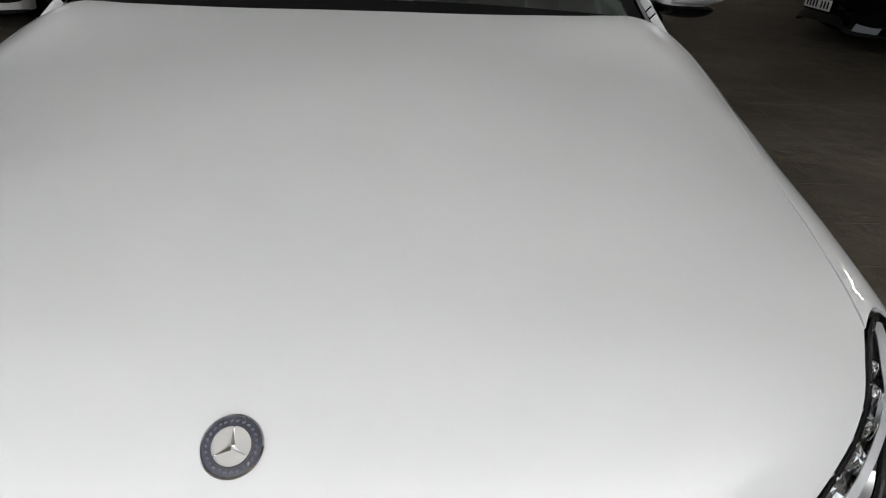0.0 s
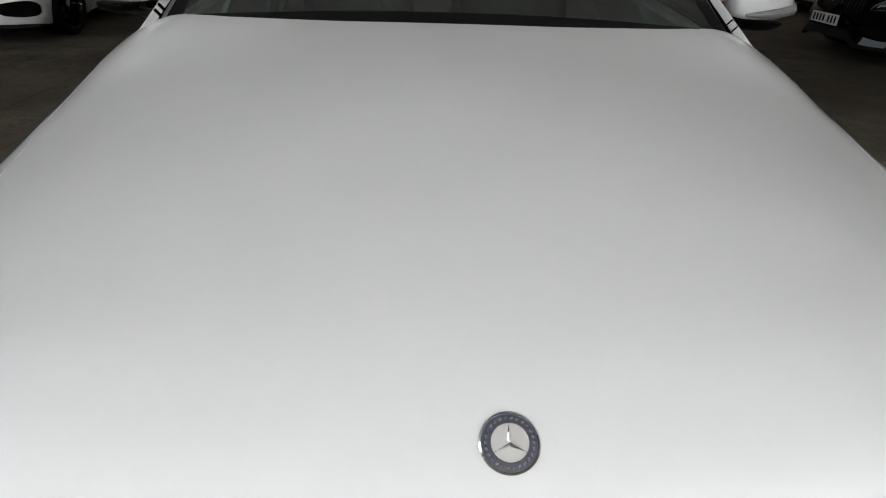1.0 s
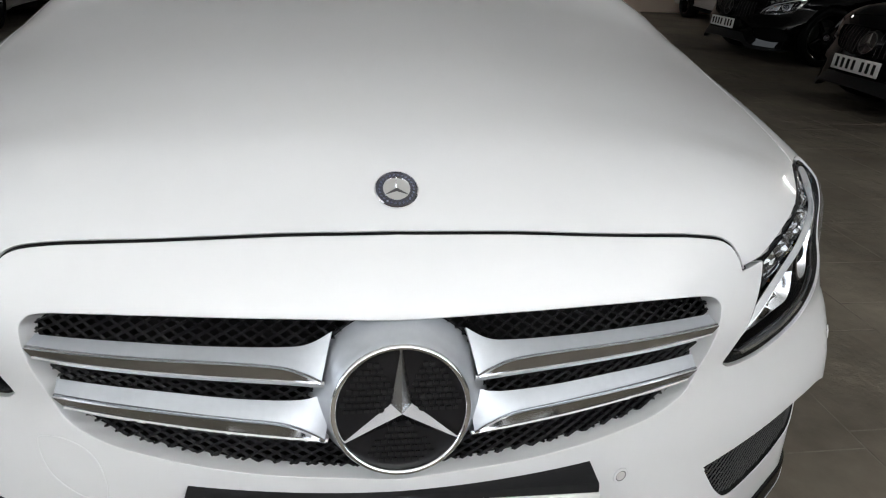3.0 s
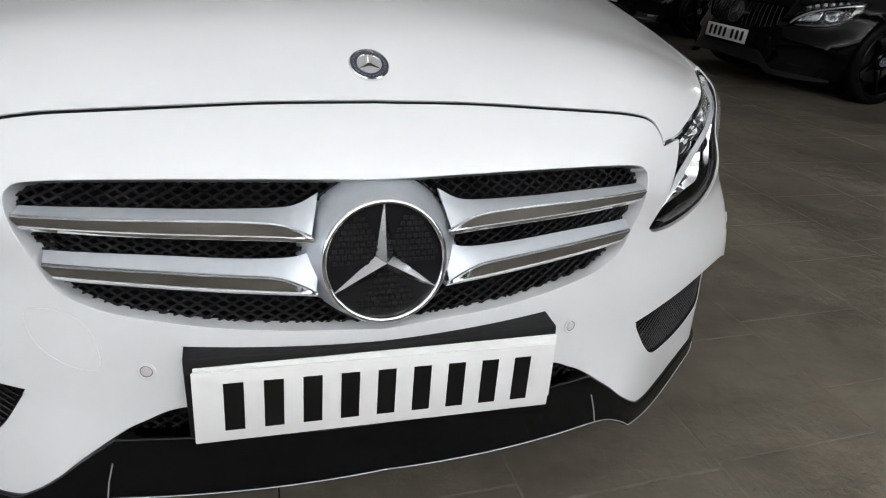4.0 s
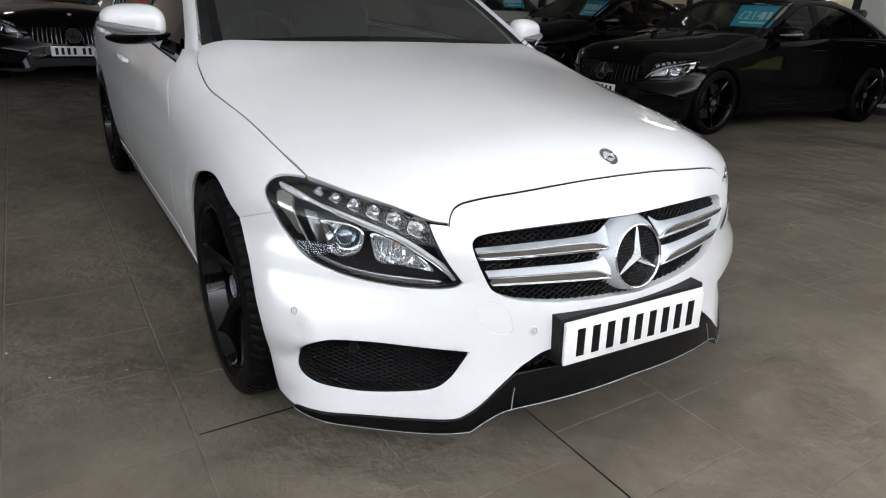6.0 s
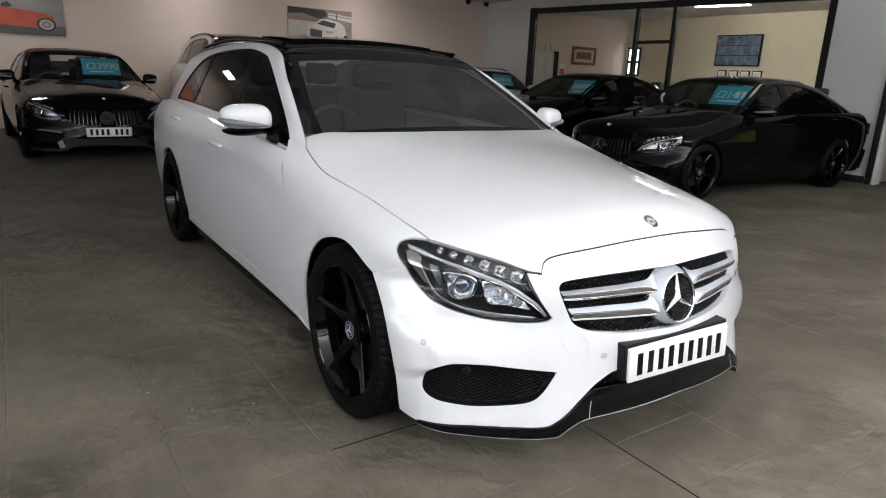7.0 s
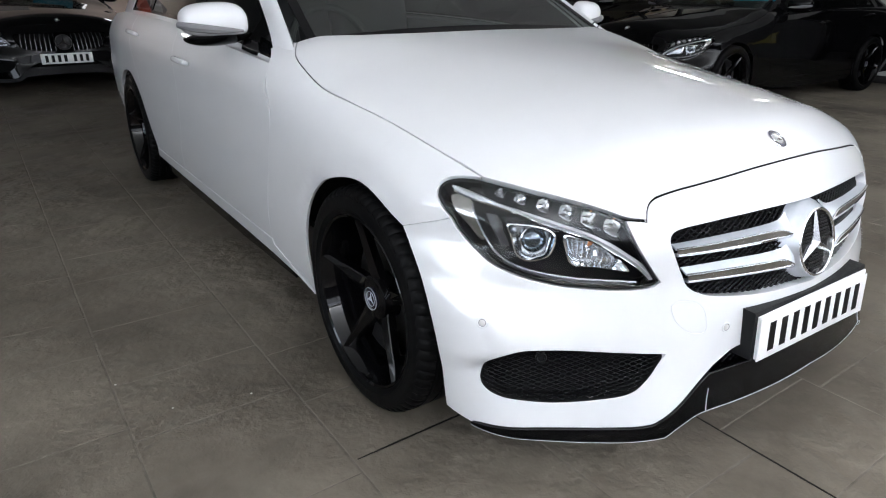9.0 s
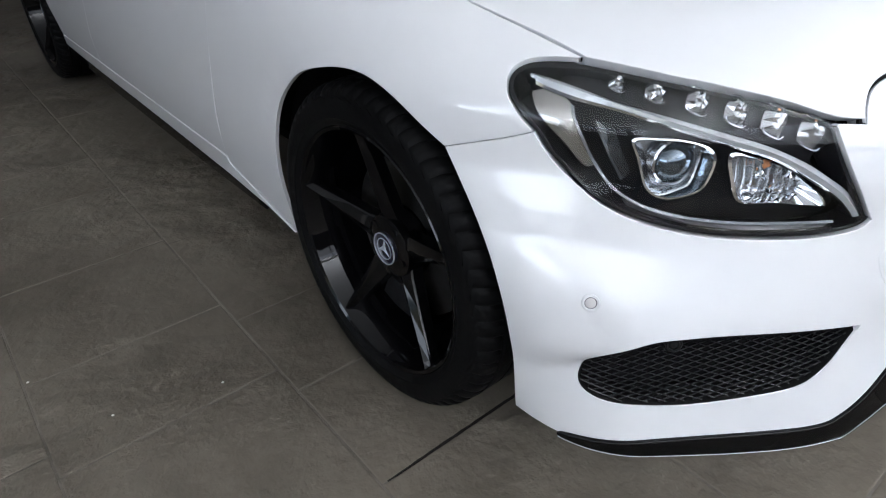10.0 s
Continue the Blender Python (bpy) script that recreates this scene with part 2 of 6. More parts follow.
def body_f(x, y, z, overhang=True):
    """Below zero inside the lower body of the car, nose at y = 0, flanks along y."""
    x = np.abs(x)
    shift = nose_shift(x, z)
    ye = y - (0.30 * x**2 + 0.09 * x**6) * np.clip(1.15 - 0.5 * y, 0.2, 1.0)
    fold = x - CREASE_X(y)
    top = (z - BONNET_Z(ye) + CROWN(y) * x**2 + FOLD(y) * (np.sqrt(fold**2 + 0.0009) + fold)) * 0.8
    front = (NOSE_Y(z) + shift - y) * 0.85
    reach = np.hypot(y - 0.80, z - 0.33)
    side = x - SIDE_X(z) * PLAN(y) + 0.003 * np.clip((0.412 - reach) / 0.03, 0, 1) ** 1.5 * np.clip((z - 0.44) / 0.1, 0, 1)
    rear = y - (4.70 - 0.16 * x**2 - 0.35 * np.maximum(z - 0.75, 0) ** 2 - 0.4 * np.maximum(0.35 - z, 0) ** 2)
    # flat lower corner of the bumper, under an overhang that runs along the duct's upper edge
    ledge = np.clip((z - LEDGE(x)) / (0.02 + 0.8 * np.clip(x - 0.77, 0, 0.1)), 0, 1)
    chord = 0.592 * (x - 0.48) - 0.806 * (y - 0.065) + 0.14 * (z - 0.20) - ((0.16 - 0.125 * np.clip((x - 0.70) / 0.13, 0, 1)) * ledge**2 * (3 - 2 * ledge) if overhang else 0.5 * np.clip(z - 0.42, 0, 1))
    f = smax(top, smax(front, chord, 0.024), 0.03)
    f = smax(f, side, SHOULDER(y))
    return smax(f, rear, 0.12)



def sunk_f(x, y, z):
    """The bumper's form with its flat lower corner carried on under the overhang."""
    return body_f(x, y, z, False)


WS_Y, WS_SLOPE = 1.42, 1.95
CABIN_X = ramp([(0.80, 0.845), (0.92, 0.825), (1.0, 0.79), (1.15, 0.722), (1.30, 0.645), (1.40, 0.585)])
CABIN_PLAN = ramp([(1.3, 0.945), (1.9, 0.985), (2.6, 1.0), (3.3, 0.99), (4.0, 0.95), (4.6, 0.88)])


def cabin_form(roof, tail, lean):
    """The glasshouse: below zero inside. roof: the height along the car; tail and lean: where and how the back slopes."""
    def f(x, y, z):
        x = np.abs(x)
        top = z - roof(y) + 0.10 * x**2
        screen = (WS_Y + WS_SLOPE * (z - 1.0) + 0.15 * x**2 - y) * 0.45
        side = (x - CABIN_X(z) * CABIN_PLAN(y)) * 0.9
        rear = (y - (tail - lean * (z - 0.95) - 0.15 * x**2)) / math.hypot(1, lean)
        g = smax(smax(top, side, 0.10), screen, 0.03)
        return smax(g, rear, 0.10)
    return f


estate_cabin = cabin_form(ramp([(1.9, 1.352), (2.2, 1.396), (2.5, 1.424), (2.9, 1.441), (3.3, 1.441), (3.8, 1.418), (4.2, 1.375), (4.5, 1.325)]), 4.62, 1.05)
saloon_cabin = cabin_form(ramp([(1.9, 1.350), (2.2, 1.392), (2.6, 1.420), (2.9, 1.418), (3.2, 1.385), (3.6, 1.27), (4.0, 1.14), (4.4, 1.0)]), 4.45, 2.3)


def cast(f, o, d, reach):
    """Where rays from inside leave the form f: bisection."""
    lo, hi = np.zeros(len(o)), np.full(len(o), float(reach))
    for _ in range(34):
        mid = (lo + hi) / 2
        p = o + d * mid[:, None]
        out = f(*p.T) > 0
        hi, lo = np.where(out, mid, hi), np.where(out, lo, mid)
    return o + d * hi[:, None]


def slope(f, p, e=0.0008):
    g = np.stack([f(*(p + np.eye(3)[k] * e).T) - f(*(p - np.eye(3)[k] * e).T) for k in range(3)], -1)
    return g / np.linalg.norm(g, axis=1)[:, None]


# ---- building helpers ----
def mesh_object(name, verts, faces, mat, parent=None, label="", smooth=True, sharp=35):
    me = bpy.data.meshes.new(name)
    me.from_pydata([tuple(map(float, v)) for v in verts], [], [tuple(int(i) for i in f) for f in faces])
    me.materials.append(mat)
    if smooth:
        me.polygons.foreach_set("use_smooth", [True] * len(me.polygons))
        me.set_sharp_from_angle(angle=radians(sharp))
    o = new(name, me)
    o.parent = parent
    if label:
        tagged(o, label)
    return o


def part(name, bm, mat, parent=None, label="", smooth=True, sharp=35):
    """Links a bmesh as one mesh object, a thing or a part of one."""
    bmesh.ops.recalc_face_normals(bm, faces=bm.faces)
    me = bpy.data.meshes.new(name)
    bm.to_mesh(me)
    bm.free()
    me.materials.append(mat)
    if smooth:
        me.polygons.foreach_set("use_smooth", [True] * len(me.polygons))
        me.set_sharp_from_angle(angle=radians(sharp))
    o = new(name, me)
    o.parent = parent
    if label:
        tagged(o, label)
    return o


def empty(name, m=Matrix(), label="", category="", group="", kind=""):
    o = new(name)
    o.empty_display_size = 0.1
    o.matrix_world = m
    return tagged(o, label, category, group, kind)


def box(bm, lo, hi, bevel=0.0, m=None, segments=2):
    vs = bmesh.ops.create_cube(bm, size=1.0)["verts"]
    c, s = (Vector(lo) + Vector(hi)) / 2, Vector(hi) - Vector(lo)
    for v in vs:
        v.co = Vector((v.co.x * s.x, v.co.y * s.y, v.co.z * s.z)) + c
    if bevel:
        es = list({e for v in vs for e in v.link_edges})
        got = bmesh.ops.bevel(bm, geom=es, offset=bevel, segments=segments, affect="EDGES", profile=0.5)
        vs = list({v for v in got["verts"]} | {v for v in vs if v.is_valid})
    if m is not None:
        for v in vs:
            v.co = m @ v.co
    return vs


def block(name, lo, hi, mat, parent=None, label="", bevel=0.0, m=None, smooth=True):
    bm = bmesh.new()
    box(bm, lo, hi, bevel, m)
    return part(name, bm, mat, parent, label, smooth)


def lathe(bm, profile, n=48, m=Matrix(), closed=False, start=0.0, sweep=math.tau):
    """Turns (radius, height) pairs about the z axis of m."""
    rings = []
    full = abs(sweep - math.tau) < 1e-6
    count = n if full else n + 1
    for r, h in profile:
        rings.append([bm.verts.new(m @ Vector((r * math.cos(start + sweep * i / n), r * math.sin(start + sweep * i / n), h))) for i in range(count)])
    pairs = list(zip(rings, rings[1:])) + ([(rings[-1], rings[0])] if closed else [])
    for a, b in pairs:
        for i in range(n):
            j = (i + 1) % count
            bm.faces.new((a[i], a[j], b[j], b[i]))
    return rings


def tube(bm, points, radius, n=8, closed=False, flat=1.0):
    """A round bar along points; radius a number or one for each point."""
    pts = [Vector(p) for p in points]
    rs = radius if isinstance(radius, (list, tuple)) else [radius] * len(pts)
    rings, up = [], None
    for i, p in enumerate(pts):
        a, b = pts[(i - 1) % len(pts)] if closed or i else pts[i], pts[(i + 1) % len(pts)] if closed or i < len(pts) - 1 else pts[i]
        t = (b - a).normalized()
        if up is None:
            up = t.orthogonal().normalized()
        up = (up - t * up.dot(t)).normalized()
        side = t.cross(up)
        rings.append([bm.verts.new(p + (up * math.cos(math.tau * k / n) + side * math.sin(math.tau * k / n) * flat) * rs[i]) for k in range(n)])
    for i in range(len(rings) - (0 if closed else 1)):
        a, b = rings[i], rings[(i + 1) % len(rings)]
        for k in range(n):
            bm.faces.new((a[k], a[(k + 1) % n], b[(k + 1) % n], b[k]))
    if not closed:
        bm.faces.new(rings[0][::-1])
        bm.faces.new(rings[-1])


def prism(bm, outline, depth, m=Matrix(), bevel=0.0):
    """A flat outline in xy, raised by depth along z."""
    vs = [bm.verts.new(m @ Vector((x, y, 0))) for x, y in outline]
    f = bm.faces.new(vs)
    got = bmesh.ops.extrude_face_region(bm, geom=[f])
    top = [g for g in got["geom"] if isinstance(g, bmesh.types.BMVert)]
    for v in top:
        v.co += m.to_3x3() @ Vector((0, 0, depth))
    return vs, top


def curve(points, per=8, closed=False):
    """A smooth line (Catmull-Rom) through a few points."""
    p = np.array(points, float)
    n = len(p)
    out = []
    for i in range(n if closed else n - 1):
        a, b, c, d = (p[(i + k) % n] if closed else p[min(max(i + k, 0), n - 1)] for k in (-1, 0, 1, 2))
        for t in np.arange(per) / per:
            out.append(0.5 * (2 * b + (c - a) * t + (2 * a - 5 * b + 4 * c - d) * t**2 + (3 * b - a - 3 * c + d) * t**3))
    if not closed:
        out.append(p[-1])
    return np.array(out)


def path(*runs, per=8):
    """Smooth runs joined at corners into one closed outline."""
    out = []
    for r in runs:
        c = curve(r, per) if len(r) > 2 else np.array([np.array(r[0]) * (1 - t) + np.array(r[1]) * t for t in np.linspace(0, 1, per + 1)])
        out += [tuple(q) for q in (c if not out or np.hypot(*(c[0] - out[-1])) > 1e-4 else c[1:])]
    if np.hypot(out[0][0] - out[-1][0], out[0][1] - out[-1][1]) < 1e-4:
        out.pop()
    return np.array(out)


def area(o):
    x, y = o.T
    return 0.5 * np.sum(x * np.roll(y, -1) - np.roll(x, -1) * y)


def inset(o, d):
    """Moves an outline inwards by d."""
    a, b = np.roll(o, 1, 0), np.roll(o, -1, 0)
    t1, t2 = o - a, b - o
    t1, t2 = t1 / np.maximum(np.linalg.norm(t1, axis=1), 1e-9)[:, None], t2 / np.maximum(np.linalg.norm(t2, axis=1), 1e-9)[:, None]
    n1, n2 = np.stack([-t1[:, 1], t1[:, 0]], 1), np.stack([-t2[:, 1], t2[:, 0]], 1)
    n = n1 + n2
    n /= np.maximum(np.linalg.norm(n, axis=1), 1e-6)[:, None]
    k = 1 / np.maximum((n * n1).sum(1), 0.5)
    return o + n * (k * d * np.sign(area(o)))[:, None]


def even(o, step):
    """The same outline with points about a step apart."""
    out = []
    for a, b in zip(o, np.roll(o, -1, 0)):
        n = max(1, int(round(np.hypot(*(b - a)) / step)))
        out += [a + (b - a) * k / n for k in range(n)]
    return np.array(out)


def inside(o, p):
    x, y = p[:, 0], p[:, 1]
    r = np.zeros(len(p), bool)
    for (x0, y0), (x1, y1) in zip(o, np.roll(o, -1, 0)):
        c = (y0 > y) != (y1 > y)
        r ^= c & (x < (x1 - x0) * (y - y0) / (y1 - y0 + 1e-12) + x0)
    return r


def near(o, p, d):
    r = np.zeros(len(p), bool)
    for a, b in zip(o, np.roll(o, -1, 0)):
        ab = b - a
        t = np.clip(((p - a) @ ab) / max(ab @ ab, 1e-12), 0, 1)
        r |= np.hypot(*(p - a - t[:, None] * ab).T) < d
    return r


# charts: two numbers to a ray that leaves the car's form
def nose(u, v, s):
    a = u / 0.95
    return np.stack([0 * u, 0 * u + 0.95, v], 1), np.stack([s * np.sin(a), -np.cos(a), 0 * u], 1), 1.4


def over(u, v, s):
    return np.stack([s * u, v, 0 * u + 0.5], 1), np.stack([0 * u, 0 * u, 0 * u + 1], 1), 1.2


def crown(u, v, s):
    a = v / 0.42
    return np.stack([0 * u + s * 0.45, u, 0 * u + 0.5], 1), np.stack([s * np.sin(a), 0 * u, np.cos(a)], 1), 0.9


def flank(u, v, s):
    return np.stack([0 * u + s * 0.2, u, v], 1), np.stack([0 * u + s, 0 * u, 0 * u], 1), 1.2


def roofward(u, v, s):
    return np.stack([s * u, v, 0 * u + 1.12], 1), np.stack([0 * u, 0 * u, 0 * u + 1], 1), 0.6


def forward(u, v, s):
    return np.stack([s * u, 0 * u + 2.7, v], 1), np.stack([0 * u, 0 * u - 1, 0 * u], 1), 2.6


def backward(u, v, s):
    return np.stack([s * u, 0 * u + 3.3, v], 1), np.stack([0 * u, 0 * u + 1, 0 * u], 1), 2.0


def deg(points):
    """Outline points given as plan angle in degrees and height, for the nose chart."""
    return [(radians(a) * 0.95, z) for a, z in points]


def ang(points):
    """Outline points given as length along the car and angle from upright in degrees, for the crown chart."""
    return [(y, radians(a) * 0.42) for y, a in points]


def surface(f, chart, uv, s, off):
    o, d, reach = chart(uv[:, 0], uv[:, 1], s)
    p = cast(f, o, d, reach)
    n = slope(f, p)
    return p + n * off, n


def panel(name, mat, parent, f, chart, outline, holes=(), s=1, step=0.02, depth=0.012, off=0.0, label="", gap=0.0, lip=0.0015):
    """A sheet cut from the car's form along an outline, with returned edges that give it thickness."""
    o = inset(np.asarray(outline, float), gap) if gap else np.asarray(outline, float)
    loops = [even(o, step * 0.6)] + [even(np.asarray(h, float), step * 0.5) for h in holes]
    lo, hi = o.min(0), o.max(0)
    gu, gv = np.meshgrid(np.arange(lo[0], hi[0], step), np.arange(lo[1], hi[1], step))
    g = np.stack([gu.ravel(), gv.ravel()], 1)
    keep = inside(loops[0], g)
    for l in loops:
        keep &= ~near(l, g, step * 0.45)
    for l in loops[1:]:
        keep &= ~inside(l, g)
    pts, edges = [], []
    for l in loops:
        k = len(pts)
        pts += [tuple(q) for q in l]
        edges += [(k + i, k + (i + 1) % len(l)) for i in range(len(l))]
    pts += [tuple(q) for q in g[keep]]
    vs, _, fs, *_ = geometry.delaunay_2d_cdt([Vector(q) for q in pts], edges, [], 0, 1e-6)
    uv = np.array([(v.x, v.y) for v in vs])
    fs = np.array([t for t in fs if len(t) == 3], int)
    c = uv[fs].mean(1)
    ok = inside(loops[0], c)
    for l in loops[1:]:
        ok &= ~inside(l, c)
    fs = fs[ok]
    p, n = surface(f, chart, uv, s, off)
    # faces turned outwards
    fn = np.cross(p[fs[:, 1]] - p[fs[:, 0]], p[fs[:, 2]] - p[fs[:, 0]])
    flip = (fn * n[fs[:, 0]]).sum(1) < 0
    fs[flip] = fs[flip][:, ::-1]
    # border edges, each once
    seen = {}
    for t in fs:
        for a, b in ((t[0], t[1]), (t[1], t[2]), (t[2], t[0])):
            seen[(a, b)] = True
    border = [(a, b) for a, b in seen if (b, a) not in seen]
    verts, faces = [*p], [tuple(t) for t in fs]
    normals = [tuple(x) for x in n]
    loop_n = [normals[i] for t in faces for i in t]
    if depth and border:
        out = {}
        for a, b in border:
            d = np.cross(p[b] - p[a], n[a])
            d /= max(np.linalg.norm(d), 1e-9)
            for k in (a, b):
                out[k] = out.get(k, 0) + d
        ring1, ring2 = {}, {}
        for k, d in out.items():
            d = d / max(np.linalg.norm(d), 1e-9)
            ring1[k] = len(verts)
            verts.append(p[k] + (d - n[k]) * lip)
            ring2[k] = len(verts)
            verts.append(p[k] + d * lip - n[k] * depth)
        for a, b in border:
            da = np.cross(p[b] - p[a], n[a])
            da = tuple(da / max(np.linalg.norm(da), 1e-9))
            na, nb = normals[a], normals[b]
            faces.append((b, a, ring1[a], ring1[b]))
            loop_n += [nb, na, da, da]
            faces.append((ring1[b], ring1[a], ring2[a], ring2[b]))
            loop_n += [da] * 4
    me = bpy.data.meshes.new(name)
    me.from_pydata([tuple(map(float, v)) for v in verts], [], [tuple(int(i) for i in q) for q in faces])
    me.materials.append(mat)
    me.polygons.foreach_set("use_smooth", [True] * len(me.polygons))
    me.normals_split_custom_set([tuple(map(float, q)) for q in loop_n])
    ob = new(name, me)
    ob.parent = parent
    return tagged(ob, label)


def band(name, mat, parent, f, chart, line_a, line_b, s=1, off_a=0.0, off_b=0.0, label="", n=60, across=4):
    """A strip between two lines on the form, each with its own height over the surface."""
    a, b = curve(line_a, max(2, n // (len(line_a) - 1))), curve(line_b, max(2, n // (len(line_b) - 1)))
    t = np.linspace(0, 1, n)
    ra, rb = np.linspace(0, 1, len(a)), np.linspace(0, 1, len(b))
    a = np.stack([np.interp(t, ra, a[:, k]) for k in (0, 1)], 1)
    b = np.stack([np.interp(t, rb, b[:, k]) for k in (0, 1)], 1)
    rows = []
    for k in np.linspace(0, 1, across):
        q, nn = surface(f, chart, a * (1 - k) + b * k, s, 0)
        rows.append(q + nn * (off_a * (1 - k) + off_b * k))
    V = np.concatenate(rows)
    F = [(r * n + i, r * n + i + 1, (r + 1) * n + i + 1, (r + 1) * n + i) for r in range(across - 1) for i in range(n - 1)]
    bm = bmesh.new()
    vs = [bm.verts.new(v) for v in V]
    for q in F:
        bm.faces.new([vs[i] for i in q])
    bmesh.ops.recalc_face_normals(bm, faces=bm.faces)
    bmesh.ops.solidify(bm, geom=bm.faces[:], thickness=0.004)
    return part(name, bm, mat, parent, label)


def lattice(name, mat, parent, f, chart, outline, cell, off, s=1, wire=0.0022, label="", skip=None):
    """A diamond mesh of thin bars over an outline, sunk behind the surface."""
    o = np.asarray(outline, float)
    lo, hi = o.min(0), o.max(0)
    w, h = cell
    V, F = [], []
    for sign in (1, -1):
        k0, k1 = int((lo[0] - (hi[1] - lo[1]) * w / h) // w) - 1, int((hi[0] + (hi[1] - lo[1]) * w / h) // w) + 1
        for k in range(k0, k1 + 1):
            v = np.arange(lo[1], hi[1] + h / 4, h / 4)
            u = k * w + sign * (v - lo[1]) * w / h
            q = np.stack([u, v], 1)
            ok = inside(o, q)
            if skip is not None:
                ok &= ~skip(q)
            run = []
            for i in range(len(q) + 1):
                if i < len(q) and ok[i]:
                    run.append(q[i])
                    continue
                if len(run) > 1:
                    P, N = surface(f, chart, np.array(run), s, off + sign * 0.0006)
                    T = np.gradient(P, axis=0)
                    B = np.cross(N, T)
                    B /= np.linalg.norm(B, axis=1)[:, None]
                    base = len(V)
                    for P1, N1, B1 in zip(P, N, B):
                        V += [P1 + B1 * wire, P1 + N1 * wire * 1.6, P1 - B1 * wire, P1 - N1 * wire * 2.5]
                    for j in range(len(P) - 1):
                        for e in range(4):
                            a, b = base + 4 * j + e, base + 4 * j + (e + 1) % 4
                            F.append((a, b, b + 4, a + 4))
                run = []
    return mesh_object(name, V, F, mat, parent, label, smooth=False)


# ---- the cars ----
LAMP_INNER = [(36.4, 0.674), (35.6, 0.645), (34.2, 0.605), (32.4, 0.562), (31.0, 0.532)]
LAMP_BELOW = [(31.0, 0.532), (32.2, 0.521), (35.7, 0.518), (40.3, 0.523), (45.3, 0.532), (49.8, 0.549), (53.3, 0.571), (56.0, 0.600), (58.1, 0.628), (59.6, 0.660)]
LAMP_OUTER = [(59.6, 0.660), (60.9, 0.680), (62.1, 0.704), (62.4, 0.722), (61.7, 0.735), (59.9, 0.741), (56.6, 0.741)]
LAMP_ABOVE = [(56.6, 0.741), (52.4, 0.733), (48.2, 0.724), (44.2, 0.712), (40.2, 0.695), (36.4, 0.674)]
SEAM = [(0.0, 0.745), (11.4, 0.741), (25.1, 0.725), (30.6, 0.714), (32.6, 0.703), (33.3, 0.685), (33.4, 0.666)]
GRILLE = [(0.0, 0.657), (9.4, 0.659), (18.2, 0.657), (24.8, 0.652), (28.6, 0.646), (29.8, 0.636), (30.0, 0.620), (29.2, 0.586), (28.0, 0.546), (26.5, 0.509), (23.3, 0.486), (18.8, 0.474), (13.8, 0.465), (9.0, 0.460), (4.5, 0.457), (0.0, 0.452)]
DUCT = [(29.4, 0.363), (36.1, 0.380), (42.0, 0.393), (46.0, 0.396), (48.8, 0.393), (51.2, 0.376), (53.2, 0.346), (54.0, 0.308), (53.6, 0.278), (52.0, 0.258), (49.2, 0.247), (44.3, 0.241), (38.3, 0.250), (34.2, 0.265), (32.0, 0.295), (30.4, 0.335), (29.4, 0.363)]
TOW = [(29.2, 0.474), (27.6, 0.484), (25.2, 0.476), (23.8, 0.455), (23.2, 0.420), (23.6, 0.400), (25.8, 0.404), (28.2, 0.432)]


SIDE_SEAM = [(59.6, 0.660), (61.5, 0.648), (64.5, 0.631), (67.6, 0.613)]
BONNET_SIDE = [(0.768, 0.620), (0.781, 0.828), (0.799, 0.989), (0.812, 1.133), (0.803, 1.286), (0.785, 1.385), (0.742, 1.468)]


def to_over(points):
    """Nose-chart points as plan points."""
    q, _ = surface(body_f, nose, np.array(deg(points)), 1, 0)
    return [(float(a), float(b)) for a, b, _ in q]


def to_crown(points, chart=nose):
    """Nose-chart or plan points as points of the wing's chart."""
    q, _ = surface(body_f, chart, np.array(deg(points) if chart is nose else points), 1, 0)
    return [(float(b), 0.42 * math.atan2(a - 0.45, c - 0.5)) for a, b, c in q]


def on(f, chart, u, v, s=1, off=0.0):
    p, n = surface(f, chart, np.array([[u, v]], float), s, off)
    return Vector(p[0]), Vector(n[0])


def facing(p, n, up=Vector((0, 0, 1))):
    """A pose at p whose z axis is n and whose y axis points as far up as it can."""
    n = n.normalized()
    x = up.cross(n).normalized()
    return Matrix.Translation(p) @ Matrix((x, n.cross(x), n)).transposed().to_4x4()


def star(bm, m, r, width, height, rays=(0, 1, 2)):
    """Ridged rays, three in all."""
    for k in rays:
        a = math.pi / 2 + math.tau * k / 3
        d, e = Vector((math.cos(a), math.sin(a), 0)), Vector((-math.sin(a), math.cos(a), 0))
        tip = bm.verts.new(m @ (d * r + Vector((0, 0, height * 0.25))))
        mid = bm.verts.new(m @ Vector((0, 0, height)))
        b1, b2 = Vector((math.cos(a + math.pi / 3), math.sin(a + math.pi / 3), 0)), Vector((math.cos(a - math.pi / 3), math.sin(a - math.pi / 3), 0))
        l, q = bm.verts.new(m @ (b1 * width)), bm.verts.new(m @ (b2 * width))
        lt, qt = bm.verts.new(m @ (d * r + e * width * 0.05)), bm.verts.new(m @ (d * r - e * width * 0.05))
        bm.faces.new((l, mid, tip, lt))
        bm.faces.new((mid, q, qt, tip))


